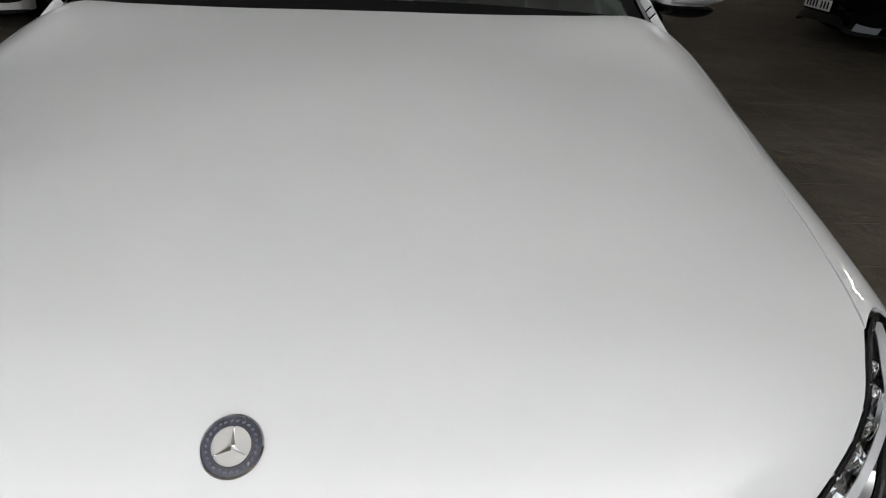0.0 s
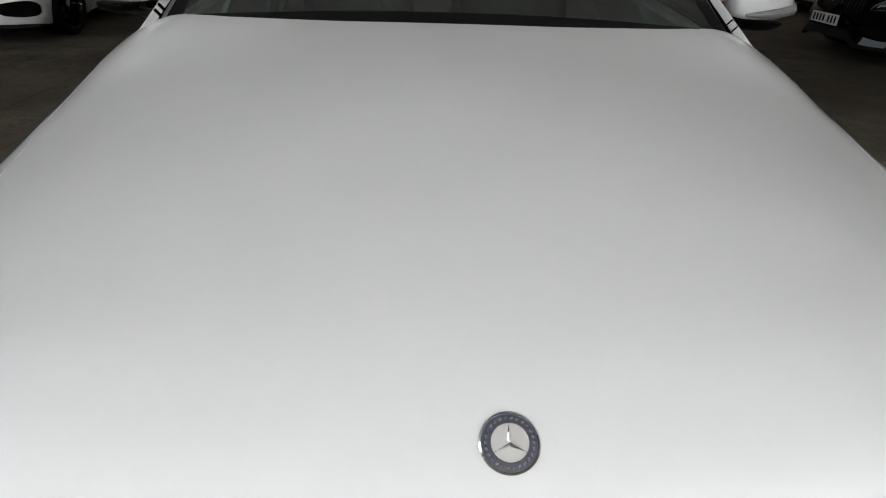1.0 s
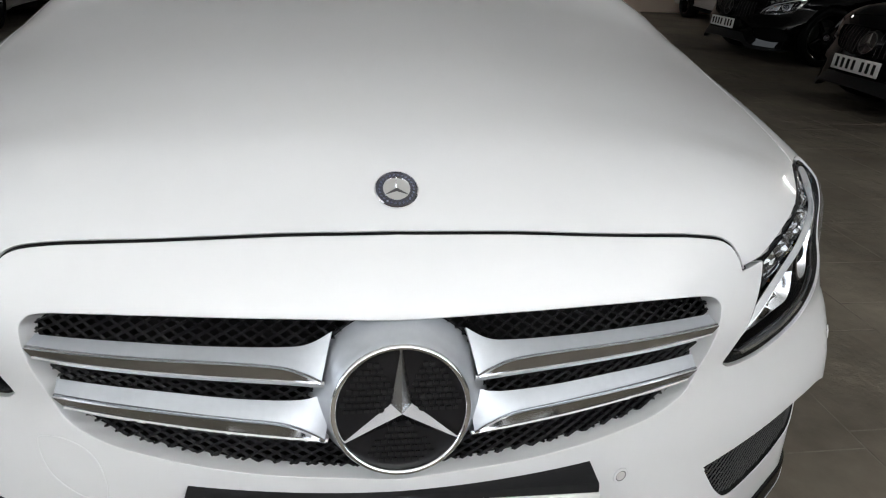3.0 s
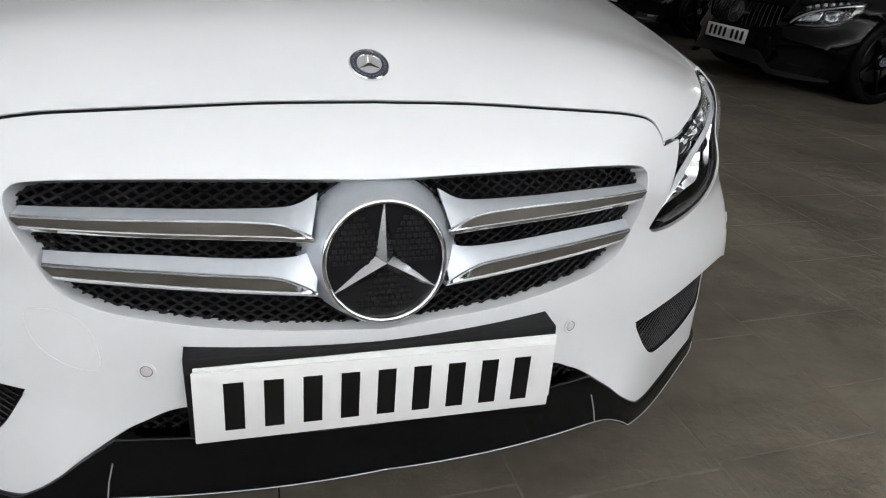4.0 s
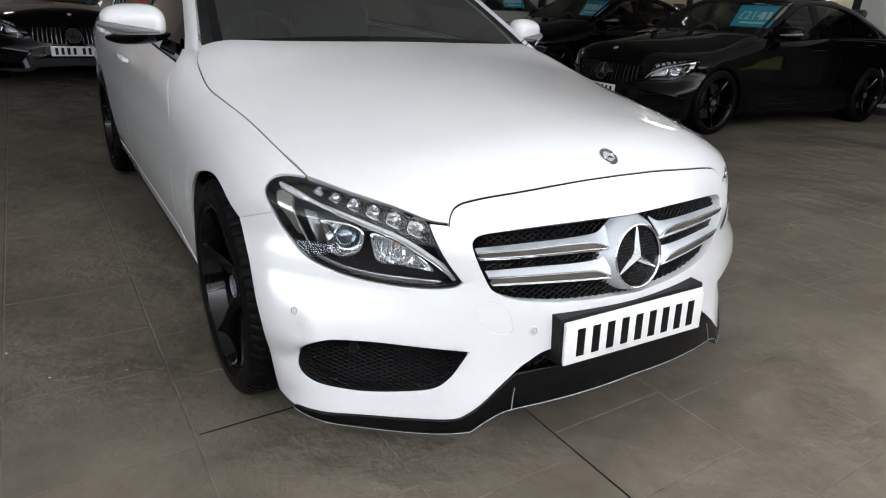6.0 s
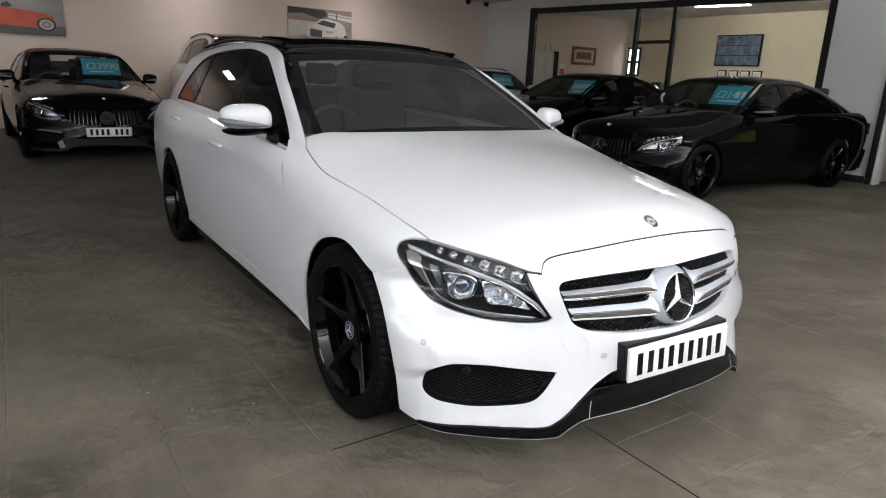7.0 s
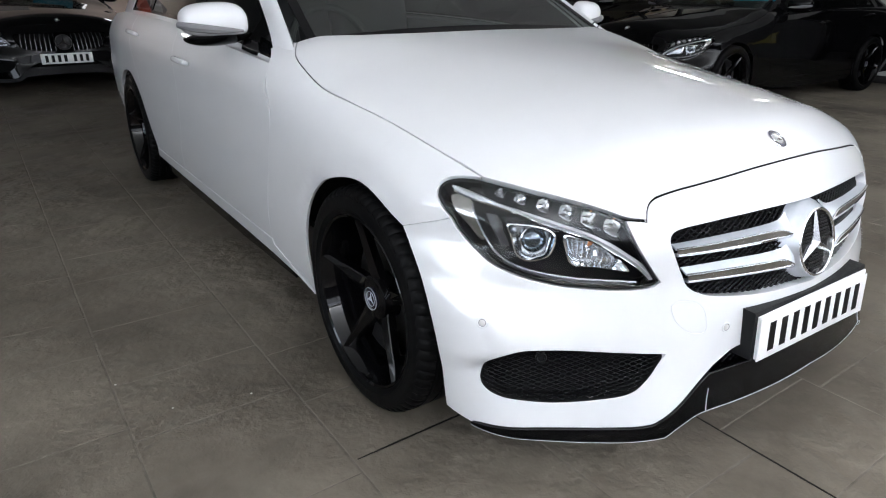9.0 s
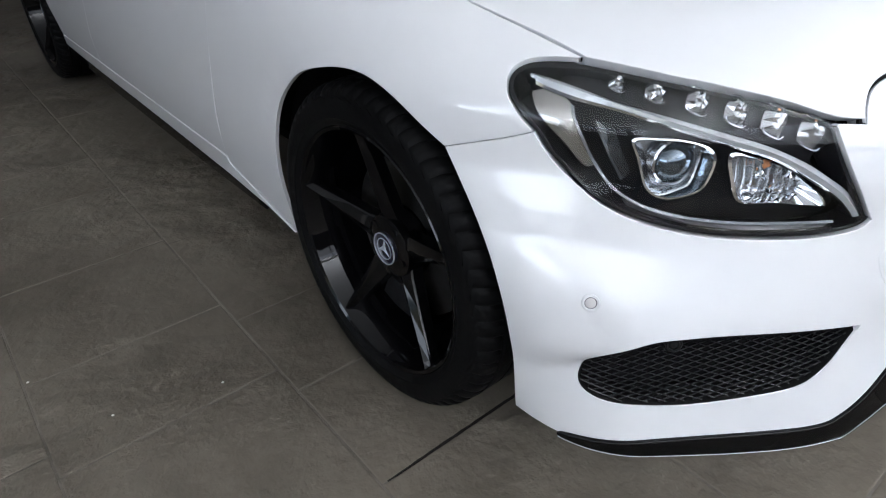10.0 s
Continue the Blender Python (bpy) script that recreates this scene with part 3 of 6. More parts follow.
def make_wheel(parent, y, s, fine):
    """Alloy wheel with five spokes, its axle along x, its face outwards."""
    axle = Matrix.Translation((s * 0.79, y, 0.325)) @ (Matrix.Rotation(radians(90), 4, "Y") if s > 0 else Matrix.Rotation(radians(-90), 4, "Y"))
    hub = empty("wheel")
    hub.parent = parent
    hub.matrix_basis = axle
    n = 96 if fine else 40
    # sidewall, shoulder with cross grooves, and ribs of the tread
    side = [(0.243, 0.098), (0.250, 0.106), (0.256, 0.110), (0.262, 0.1115), (0.264, 0.1135), (0.268, 0.1135), (0.270, 0.1125), (0.284, 0.114), (0.298, 0.1115)]
    shoulder = [(0.307, 0.1075), (0.314, 0.102), (0.320, 0.094), (0.3235, 0.084), (0.3245, 0.068)]
    ribs = []
    for a, b in ((0.060, 0.030), (0.022, -0.022), (-0.030, -0.060)):
        ribs += [(0.3185, a + 0.004), (0.3255, a), (0.3255, b), (0.3185, b - 0.004)]
    prof = [(r, h, 0) for r, h in side] + [(r, h, 1) for r, h in shoulder] + [(r, h, 0) for r, h in ribs] + [(r, -h, 1) for r, h in shoulder[::-1]] + [(r, -h, 0) for r, h in side[::-1]]
    n_t = 320 if fine else 60
    V, F = [], []
    for k in range(n_t):
        for r, h, cut in prof:
            t = math.tau * (k + (h * 42 if cut and fine else 0)) / n_t
            if cut and fine and k % 5 == 0:
                r -= 0.0042
            V.append((r * math.cos(t), r * math.sin(t), h))
    for k in range(n_t):
        for i in range(len(prof) - 1):
            a, b = k * len(prof) + i, (k + 1) % n_t * len(prof) + i
            F.append((a, b, b + 1, a + 1))
    mesh_object("tyre", V, F, RUBBER, hub, "black low-profile tyre with grooved tread")
    bm = bmesh.new()
    lathe(bm, [(0.252, 0.104), (0.247, 0.108), (0.241, 0.104), (0.238, 0.094), (0.229, 0.080), (0.226, 0.02), (0.224, -0.09), (0.245, -0.104)], n)
    part("rim", bm, WHEEL_BLACK, hub, "gloss black rim")
    bm = bmesh.new()
    lathe(bm, [(0.018, 0.066), (0.052, 0.066), (0.064, 0.060), (0.068, 0.046), (0.066, 0.0), (0.0, 0.0)], 40)
    part("hub", bm, WHEEL_BLACK, hub)
    for k in range(5):
        a = math.pi / 2 + math.tau * k / 5 - 0.24
        bm = bmesh.new()
        rows = []
        for r, w, z, t in ((0.045, 0.031, 0.056, 0.03), (0.075, 0.0270, 0.066, 0.034), (0.130, 0.0205, 0.078, 0.034), (0.190, 0.0150, 0.090, 0.032), (0.228, 0.0115, 0.099, 0.030), (0.2405, 0.010, 0.102, 0.02)):
            ring = [(-w, z - t), (-w * 0.95, z - 0.012), (-w * 0.85, z - 0.0085), (-w * 0.06, z), (w * 0.06, z), (w * 0.85, z - 0.0085), (w * 0.95, z - 0.012), (w, z - t)]
            rows.append([bm.verts.new((r, q, h)) for q, h in ring])
        for A, B in zip(rows, rows[1:]):
            for i in range(7):
                bm.faces.new((A[i], A[i + 1], B[i + 1], B[i]))
        bm.transform(Matrix.Rotation(a, 4, "Z"))
        part("spoke", bm, WHEEL_BLACK, hub, smooth=False)
        bm = bmesh.new()
        lathe(bm, [(0.0, 0.054), (0.008, 0.054), (0.009, 0.048), (0.009, 0.04)], 6, Matrix.Rotation(a + math.pi / 5, 4, "Z") @ Matrix.Translation((0.050, 0, 0.013)))
        part("wheel_bolt", bm, WHEEL_BLACK, hub)
    bm = bmesh.new()
    lathe(bm, [(0.034, 0.062), (0.034, 0.069), (0.031, 0.071), (0.0, 0.071)], 40)
    cap = part("centre_cap", bm, BADGE_BLUE, hub, "dark centre cap with a pale ring and rays")
    bm = bmesh.new()
    lathe(bm, [(0.0335, 0.0705), (0.0335, 0.0725), (0.0315, 0.0725), (0.0315, 0.0705)], 40, closed=True)
    lathe(bm, [(0.0225, 0.0705), (0.0225, 0.0722), (0.021, 0.0722), (0.021, 0.0705)], 40, closed=True)
    star(bm, Matrix.Translation((0, 0, 0.0712)) @ Matrix.Rotation(0.4, 4, "Z"), 0.0215, 0.006, 0.0022)
    part("emblem", bm, SATIN, cap)
    bm = bmesh.new()
    lathe(bm, [(0.07, 0.012), (0.165, 0.012), (0.165, -0.012), (0.07, -0.012)], 48, closed=True)
    part("brake_disc", bm, STEEL, hub)
    bm = bmesh.new()
    lathe(bm, [(0.11, 0.03), (0.178, 0.03), (0.185, 0.0), (0.178, -0.03), (0.11, -0.03)], 14, closed=True, start=2.7, sweep=1.0)
    part("brake_caliper", bm, TRIM, hub)
    bm = bmesh.new()
    lathe(bm, [(0.0, -0.09), (0.224, -0.09)], 32)
    part("wheel_back", bm, CAVITY, hub)
    return hub


def beside(line, d):
    """A line drawn smooth and moved sideways by d."""
    run = curve(np.array(line), 6)
    t = np.gradient(run, axis=0)
    return run + np.stack([-t[:, 1], t[:, 0]], 1) / np.linalg.norm(t, axis=1)[:, None] * d


STRIP_TOP = [(60.9, 0.732), (58.5, 0.727), (53.7, 0.708), (48.5, 0.686), (44.5, 0.667), (41.0, 0.648), (37.6, 0.621), (34.4, 0.586), (32.3, 0.554), (31.6, 0.540)]
STRIP_LOW = [(60.2, 0.723), (57.7, 0.713), (53.1, 0.697), (48.3, 0.673), (44.4, 0.653), (41.2, 0.636), (38.1, 0.609), (35.2, 0.577), (33.1, 0.546), (32.5, 0.535)]
LAMP_UNITS = {
    "outer": [(52.0, 0.659), (50.0, 0.662), (47.8, 0.660), (46.0, 0.650), (45.4, 0.630), (46.2, 0.596), (48.2, 0.582), (49.7, 0.585), (50.7, 0.600), (51.5, 0.632)],
    "inner": [(44.4, 0.642), (42.0, 0.636), (39.2, 0.618), (36.8, 0.588), (35.2, 0.556), (37.2, 0.560), (40.0, 0.569), (43.0, 0.574), (44.0, 0.605)],
}


def make_headlamp(parent, s, fine, step):
    """Swept headlamp: clear cover, dark bowl, light strip, row of crystal optics and two framed reflector units."""
    holder = empty("headlamp")
    holder.parent = parent
    f = body_f
    rnd = random.Random(11)
    o = path(deg(LAMP_INNER), deg(LAMP_BELOW), deg(LAMP_OUTER), deg(LAMP_ABOVE))
    panel("cover", LENS, holder, f, nose, o, s=s, step=step, depth=0.0, gap=0.003, label="clear polycarbonate headlamp cover")
    panel("rim", LAMP_BLACK, holder, f, nose, o, [inset(o, 0.007)], s=s, step=step, depth=0.045, off=-0.004, gap=0.004)
    panel("bowl", LAMP_BLACK, holder, f, nose, o, s=s, step=step * 1.5, depth=0.0, off=-0.066, gap=0.004)
    top, low = deg(STRIP_TOP), deg(STRIP_LOW)
    mid = [((a[0] + b[0]) / 2, (a[1] + b[1]) / 2) for a, b in zip(top, low)]
    strip = band("light_strip", LIGHT_GUIDE, holder, f, nose, top, mid, s=s, off_a=-0.014, off_b=-0.007, label="pale light-guide strip")
    band("strip_face", FIN, strip, f, nose, mid, low, s=s, off_a=-0.007, off_b=-0.011)
    band("strip_edge", CHROME, strip, f, nose, low, [(a, b - 0.0022) for a, b in low], s=s, off_a=-0.0100, off_b=-0.013, across=2)
    # shelf behind the row of optics
    band("optic_shelf", LAMP_BLACK, holder, f, nose, [(a, b + 0.001) for a, b in top[1:7]], deg([(57.5, 0.738), (52.4, 0.730), (48.2, 0.720), (44.2, 0.708), (40.2, 0.691), (36.9, 0.672)]), s=s, off_a=-0.020, off_b=-0.017)
    for k, (a, z, w, h) in enumerate(((53.6, 0.7250, 0.0110, 0.0105), (50.6, 0.7190, 0.0130, 0.0140), (47.3, 0.7085, 0.0145, 0.0160), (44.2, 0.6965, 0.0160, 0.0175), (41.1, 0.6825, 0.0180, 0.0190), (37.9, 0.6650, 0.0195, 0.0195))):
        p, n = on(f, nose, radians(a) * 0.95, z, s, -0.0105)
        m = facing(p, (n + Vector((0, -0.5, 0))).normalized()) @ Matrix.Rotation(s * radians(30), 4, "Z")
        # crystal block: a cushion of small facets
        bm = bmesh.new()
        q, rows = 7, []
        for i in range(q):
            row = []
            for j in range(q):
                x, y = 2 * i / (q - 1) - 1, 2 * j / (q - 1) - 1
                r = max(abs(x), abs(y)) / max(math.hypot(x, y), 1e-6) ** 0.55 if (x or y) else 0
                edge = max(abs(x), abs(y)) > 0.9
                hgt = -0.004 if edge else 0.006 * (1 - 0.5 * (x * x + y * y)) + rnd.uniform(-0.0024, 0.0024)
                row.append(bm.verts.new(m @ Vector((x * w * r * 1.12, y * h * r * 1.12, hgt))))
            rows.append(row)
        for A, B in zip(rows, rows[1:]):
            for i in range(q - 1):
                if rnd.random() < 0.5:
                    bm.faces.new((A[i], B[i], B[i + 1]))
                    bm.faces.new((A[i], B[i + 1], A[i + 1]))
                else:
                    bm.faces.new((A[i], B[i], A[i + 1]))
                    bm.faces.new((B[i], B[i + 1], A[i + 1]))
        optic = part("optic", bm, LED, holder, "small faceted crystal light optic", smooth=False)
        # bright rounded lower edge of the cell
        bm = bmesh.new()
        tube(bm, [m @ Vector((math.copysign(abs(math.cos(t)) ** 0.55, math.cos(t)) * w * 1.12, math.copysign(abs(math.sin(t)) ** 0.55, math.sin(t)) * h * 1.12, 0.0005)) for t in np.linspace(math.pi * 1.2, math.pi * 1.85, 10)], 0.0007, 5)
        part("optic_edge", bm, STAR_CHROME, optic)
        if fine and k > 3:
            bm = bmesh.new()
            box(bm, (-w * 0.50, h * 0.55, 0.0), (-w * 0.10, h * 0.70, 0.0045), 0.0008, m)
            part("optic_chip", bm, AMBER, optic, "small amber chip")
    # pale moulding at the outer end
    panel("outer_moulding", LAMP_GREY, holder, f, nose, path(deg([(60.3, 0.714), (58.7, 0.719), (57.6, 0.711), (56.8, 0.699)]), deg([(56.8, 0.699), (56.6, 0.678), (55.9, 0.650), (54.7, 0.621)]), deg([(54.7, 0.621), (55.6, 0.620), (57.1, 0.645), (58.6, 0.668), (59.7, 0.690), (60.3, 0.714)])), s=s, step=step * 0.6, depth=0.004, off=-0.014, label="grey mirror-like inner moulding")
    # thin bright line round the dark well, and the ledge below it
    well = deg([(57.0, 0.700), (56.6, 0.678), (54.8, 0.623), (52.2, 0.584), (48.5, 0.560), (44.0, 0.546), (39.0, 0.538), (34.2, 0.531)])
    band("bezel_line", LAMP_WELL, holder, f, nose, beside(well, 0.0), beside(well, 0.0009), s=s, off_a=-0.011, off_b=-0.013, across=2)
    ledge = deg([(51.9, 0.578), (50.0, 0.566), (46.6, 0.549), (40.9, 0.533), (35.5, 0.527)])
    band("lower_ledge", LAMP_LEDGE, holder, f, nose, well[3:], ledge, s=s, off_a=-0.016, off_b=-0.009)
    run = deg([(47.0, 0.5465), (43.0, 0.536), (38.5, 0.5295), (34.5, 0.5265)])
    band("lower_strip", LAMP_GREY, holder, f, nose, run, [(a, b - 0.0010) for a, b in run], s=s, off_a=-0.0065, off_b=-0.007, across=2)
    # curved grey wall of the well beside the outer unit
    band("well_wall", LAMP_WELL, holder, f, nose, deg([(55.0, 0.684), (54.4, 0.662), (53.5, 0.632), (52.4, 0.606)]), deg([(53.6, 0.682), (53.2, 0.660), (52.6, 0.634), (51.7, 0.610)]), s=s, off_a=-0.020, off_b=-0.040)
    # the two reflector units: bright frame, mirrored wall, glass dome or ribbed bowl
    for nm, pts in LAMP_UNITS.items():
        ring = curve(np.array(deg(pts)), 6, True)
        mid_uv = ring.mean(0)
        inner = mid_uv + (ring - mid_uv) * 0.80
        back = mid_uv + (ring - mid_uv) * 0.70
        rows = []
        for uv, off in ((ring, -0.018), (mid_uv + (ring - mid_uv) * 0.93, -0.017), (inner, -0.034), (back, -0.050)):
            rows.append(surface(f, nose, uv, s, off)[0])
        k = len(ring)
        V = np.concatenate(rows)
        F = [(r * k + i, r * k + (i + 1) % k, (r + 1) * k + (i + 1) % k, (r + 1) * k + i) for r in range(3) for i in range(k)]
        unit = mesh_object("reflector_unit", V, F, CHROME, holder, "chrome-framed reflector unit", sharp=25)
        panel("reflector_back", DARK_CHROME, unit, f, nose, back, s=s, step=step * 0.5, depth=0.0, off=-0.050)
        p, n = on(f, nose, mid_uv[0], mid_uv[1], s, -0.052)
        m = facing(p, (n + Vector((0, -0.8, 0))).normalized())
        if nm == "outer":
            bm = bmesh.new()
            lathe(bm, [(0.031, 0.0), (0.031, 0.016), (0.0285, 0.018), (0.0280, 0.014)], 32, m)
            part("lens_ring", bm, STAR_CHROME, unit)
            bm = bmesh.new()
            lathe(bm, [(0.028 * math.cos(t), 0.010 + 0.024 * math.sin(t)) for t in np.linspace(0.0, 1.5, 9)], 32, m)
            part("projector_glass", bm, PROJECTOR, unit, "domed clear projector lens")
        else:
            bm = bmesh.new()
            for i in range(9):
                u = 43.0 - 0.72 * i
                z0, z1 = np.interp(u, (35, 39, 42), (0.566, 0.577, 0.584)), np.interp(u, (35, 38, 42), (0.575, 0.606, 0.630))
                q, nn = surface(f, nose, np.array(deg([(u, z0), (u - 0.1, (z0 + z1) / 2), (u, z1)])), s, -0.043)
                tube(bm, [Vector(v) for v in q], 0.0017, 6)
            tagged(part("reflector_ribs", bm, DARK_CHROME, unit), kind="stuff")
        if fine:
            # odd mirror facets that break up the reflections
            bm = bmesh.new()
            for i in range(10):
                c = back[rnd.randrange(len(back))] * 0.55 + mid_uv * 0.45 + np.array([rnd.uniform(-0.006, 0.006), rnd.uniform(-0.006, 0.006)])
                p, n = on(f, nose, c[0], c[1], s, -0.046)
                tilt = facing(p, (n + Vector((rnd.uniform(-0.6, 0.6), rnd.uniform(-0.6, 0.2), rnd.uniform(-0.5, 0.6)))).normalized())
                box(bm, (-0.006, -0.004, -0.001), (0.006, 0.004, 0.001), 0.0, tilt @ Matrix.Rotation(rnd.uniform(0, 3), 4, "Z"))
            tagged(part("mirror_facets", bm, CHROME, unit), kind="stuff")
    p, n = on(f, nose, radians(40.6) * 0.95, 0.622, s, -0.036)
    bm = bmesh.new()
    box(bm, (-0.007, -0.0035, 0), (0.007, 0.0035, 0.003), 0.0015, facing(p, n) @ Matrix.Rotation(s * radians(-25), 4, "Z"))
    part("side_reflector", bm, AMBER, holder, "small amber reflector")
    return holder


def plate(name, m, groups, label, category="number plate", parent=None, w=0.52, h=0.111):
    """A number plate whose writing is plain bars; groups: how many characters stand together."""
    o = empty(name, m, label, category) if parent is None else empty(name, Matrix())
    if parent is not None:
        o.parent, o.matrix_basis = parent, m
    bm = bmesh.new()
    box(bm, (-w / 2, -0.0025, -h / 2), (w / 2, 0.0025, h / 2), 0.002)
    part("blank", bm, PLATE_WHITE, o, "white plastic plate blank")
    total = sum(groups) + 0.55 * (len(groups) - 1)
    pitch, x = 0.90 * w / total, -0.45 * w
    for g in groups:
        for k in range(g):
            for e, ww in ((0.46, 0.50),):
                bm = bmesh.new()
                box(bm, (x + pitch * (e - ww / 2 + 0.04), -0.0034, -h * 0.335), (x + pitch * (e + ww / 2 + 0.04), -0.0026, h * 0.335))
                part("bar", bm, INK, o, smooth=False)
            x += pitch
        x += pitch * 0.55
    return o


def make_car(m, paint, label, cabin, estate=True, fine=False, bars=False, category="car", black_roof=True):
    """A car, nose at the origin and pointing along -y, wheels on z = 0."""
    car = empty("car", m, label, category)
    st = 0.02 if fine else 0.045
    f = body_f
    # front bumper with grille surround
    half = [deg(SEAM), deg([SEAM[-1], (36.4, 0.672)]), deg([(36.4, 0.672)] + LAMP_INNER[1:]), deg(LAMP_BELOW), deg(SIDE_SEAM),
            deg([(67.6, 0.613), (64.4, 0.540), (61.6, 0.453), (60.0, 0.330), (59.6, 0.165)]), deg([(59.6, 0.165), (54.9, 0.161)]),
            deg([(54.9, 0.161), (53.6, 0.171), (47.1, 0.178), (37.1, 0.181), (31.5, 0.187), (29.3, 0.203), (27.0, 0.233), (25.1, 0.263), (22.2, 0.302), (20.2, 0.322), (16.6, 0.345), (8.0, 0.352), (0.0, 0.352)])]
    right = np.concatenate([path(*half)])
    left = np.array([(-a, b) for a, b in right[::-1] if abs(a) > 1e-6])
    outline = np.concatenate([right, left])
    g_half = curve(deg(GRILLE), 8)
    grille = np.concatenate([g_half, np.array([(-a, b) for a, b in g_half[::-1][1:-1]])])
    d1 = path(deg(DUCT))
    d2 = np.array([(-a, b) for a, b in d1[::-1]])
    holes = [grille, d1, d2]
    if fine:
        tow = curve(deg(TOW), 8, True)
        tow = np.array([(-a, b) for a, b in tow[::-1]])
        holes.append(tow)
    bumper = panel("front_bumper", paint, car, f, nose, outline, holes, step=st * 0.8, depth=0.03 if fine else 0.02, gap=0.0015, label="" if not fine else "gloss white front bumper and grille surround")
    if fine:
        panel("towing_eye_cover", paint, car, f, nose, tow, step=st, depth=0.006, gap=0.0022)
        # Near-black sheet that gives the cover's gap its shade.
        panel("towing_gap_shade", CAVITY, car, f, nose, inset(tow, -0.004), step=st, depth=0.0, off=-0.007)
    # meshes, and near-black backs that put the shade of the hollows into their colour
    mesh_cell = (0.024, 0.0135) if fine else (0.05, 0.03)
    wide = inset(grille, -0.016)
    hub_at = lambda q: np.hypot(q[:, 0], q[:, 1] - 0.556) < 0.09
    if not bars:
        lattice("grille_mesh", MESH, car, f, nose, wide, mesh_cell, -0.027, label="black diamond grille mesh", skip=hub_at)
    else:
        for k in range(-9, 10):
            a = k * 2.9
            if abs(a) < 5.5:
                continue
            bot = np.interp(abs(a), [q[0] for q in GRILLE[:6:-1]], [q[1] for q in GRILLE[:6:-1]])
            band("grille_bar", BAR_METAL, car, f, nose, deg([(a, bot), (a, 0.55), (a, 0.652)]), deg([(a + 0.45, bot), (a + 0.45, 0.55), (a + 0.45, 0.652)]), off_a=-0.008, off_b=-0.008, n=8, across=2)
    panel("grille_back", CAVITY, car, f, nose, inset(grille, -0.02), step=st * 1.6, depth=0.0, off=-0.075)
    for s in (1, -1):
        lattice("duct_mesh", MESH if fine else CAVITY, car, sunk_f, nose, inset(d1, 0.0025), (0.026, 0.0105) if fine else mesh_cell, -0.008, s, wire=0.0011, label="black diamond duct mesh")
        if fine:
            loops = [surface(sunk_f, nose, inset(d1, g), s, off)[0] for g, off in ((0.0015, -0.002), (0.0040, -0.007), (0.0040, -0.05))]
            k = len(loops[0])
            mesh_object("duct_wall", np.concatenate(loops), [(r * k + i, r * k + (i + 1) % k, (r + 1) * k + (i + 1) % k, (r + 1) * k + i) for r in range(2) for i in range(k)], CAVITY, car)
        panel("duct_back", CAVITY, car, sunk_f, nose, inset(d1, -0.014), s=s, step=st * 1.6, depth=0.0, off=-0.065)
    intake = path(deg([(-24.0, 0.27), (-21.5, 0.33), (-17.6, 0.356), (0, 0.36), (17.6, 0.356), (21.5, 0.33), (24.0, 0.27)]), deg([(24.0, 0.27), (0, 0.27), (-24.0, 0.27)]))
    lattice("intake_mesh", MESH if fine else CAVITY, car, f, nose, intake, mesh_cell, -0.027, label="black lower intake mesh")
    panel("intake_back", CAVITY, car, f, nose, inset(intake, -0.01), step=st * 1.6, depth=0.0, off=-0.07)
    # front lip
    lip_half = [deg([(0.0, 0.300), (12.0, 0.299), (18.0, 0.298), (22.4, 0.294)]), deg([(22.4, 0.294), (25.1, 0.259), (27.0, 0.229), (29.3, 0.200), (31.5, 0.184), (37.1, 0.178), (47.1, 0.175), (53.6, 0.168), (54.9, 0.160)]), deg([(54.9, 0.160), (53.6, 0.157), (47.8, 0.151), (39.6, 0.146), (33.0, 0.149), (28.9, 0.157)]), deg([(28.9, 0.157), (26.6, 0.186), (23.8, 0.206), (18.0, 0.213), (10.0, 0.219), (0.0, 0.226)])]
    r = path(*lip_half)
    l = np.array([(-a, b) for a, b in r[::-1] if abs(a) > 1e-6])
    panel("front_lip", LIP_BLACK if fine else TRIM, car, f, nose, np.concatenate([r, l]), step=st * 0.8, depth=0.05, off=0.006, lip=0.004, label="gloss black front lip" if fine else "")
    if fine:
        for s in (1, -1):
            # Silver line along the lower edge, drawn in for the gloss highlight.
            edge = curve(lip_half[2], 8)
            e2 = curve(lip_half[3], 8)
            for q in (edge, e2):
                p, n = surface(f, nose, np.array(q), s, 0.0065)
                bm = bmesh.new()
                tube(bm, [Vector(x) for x in p], 0.0007, 6)
                part("lip_highlight", bm, SATIN, car, "thin silver line that carries the lip's edge highlight")
            # joint in the lip
            p, n = surface(f, nose, np.array(deg([(22.6, 0.262), (22.9, 0.235), (23.0, 0.210)])), s, 0.0068)
            bm = bmesh.new()
            tube(bm, [Vector(x) for x in p], 0.0011, 6)
            part("lip_joint", bm, SATIN, car)
    # slats and hub of the grille
    cen, nrm = on(f, nose, 0.0, 0.554, 1, 0.0)
    tilt = facing(cen + nrm * 0.002, Vector((0, -math.cos(radians(13)), math.sin(radians(13)))))
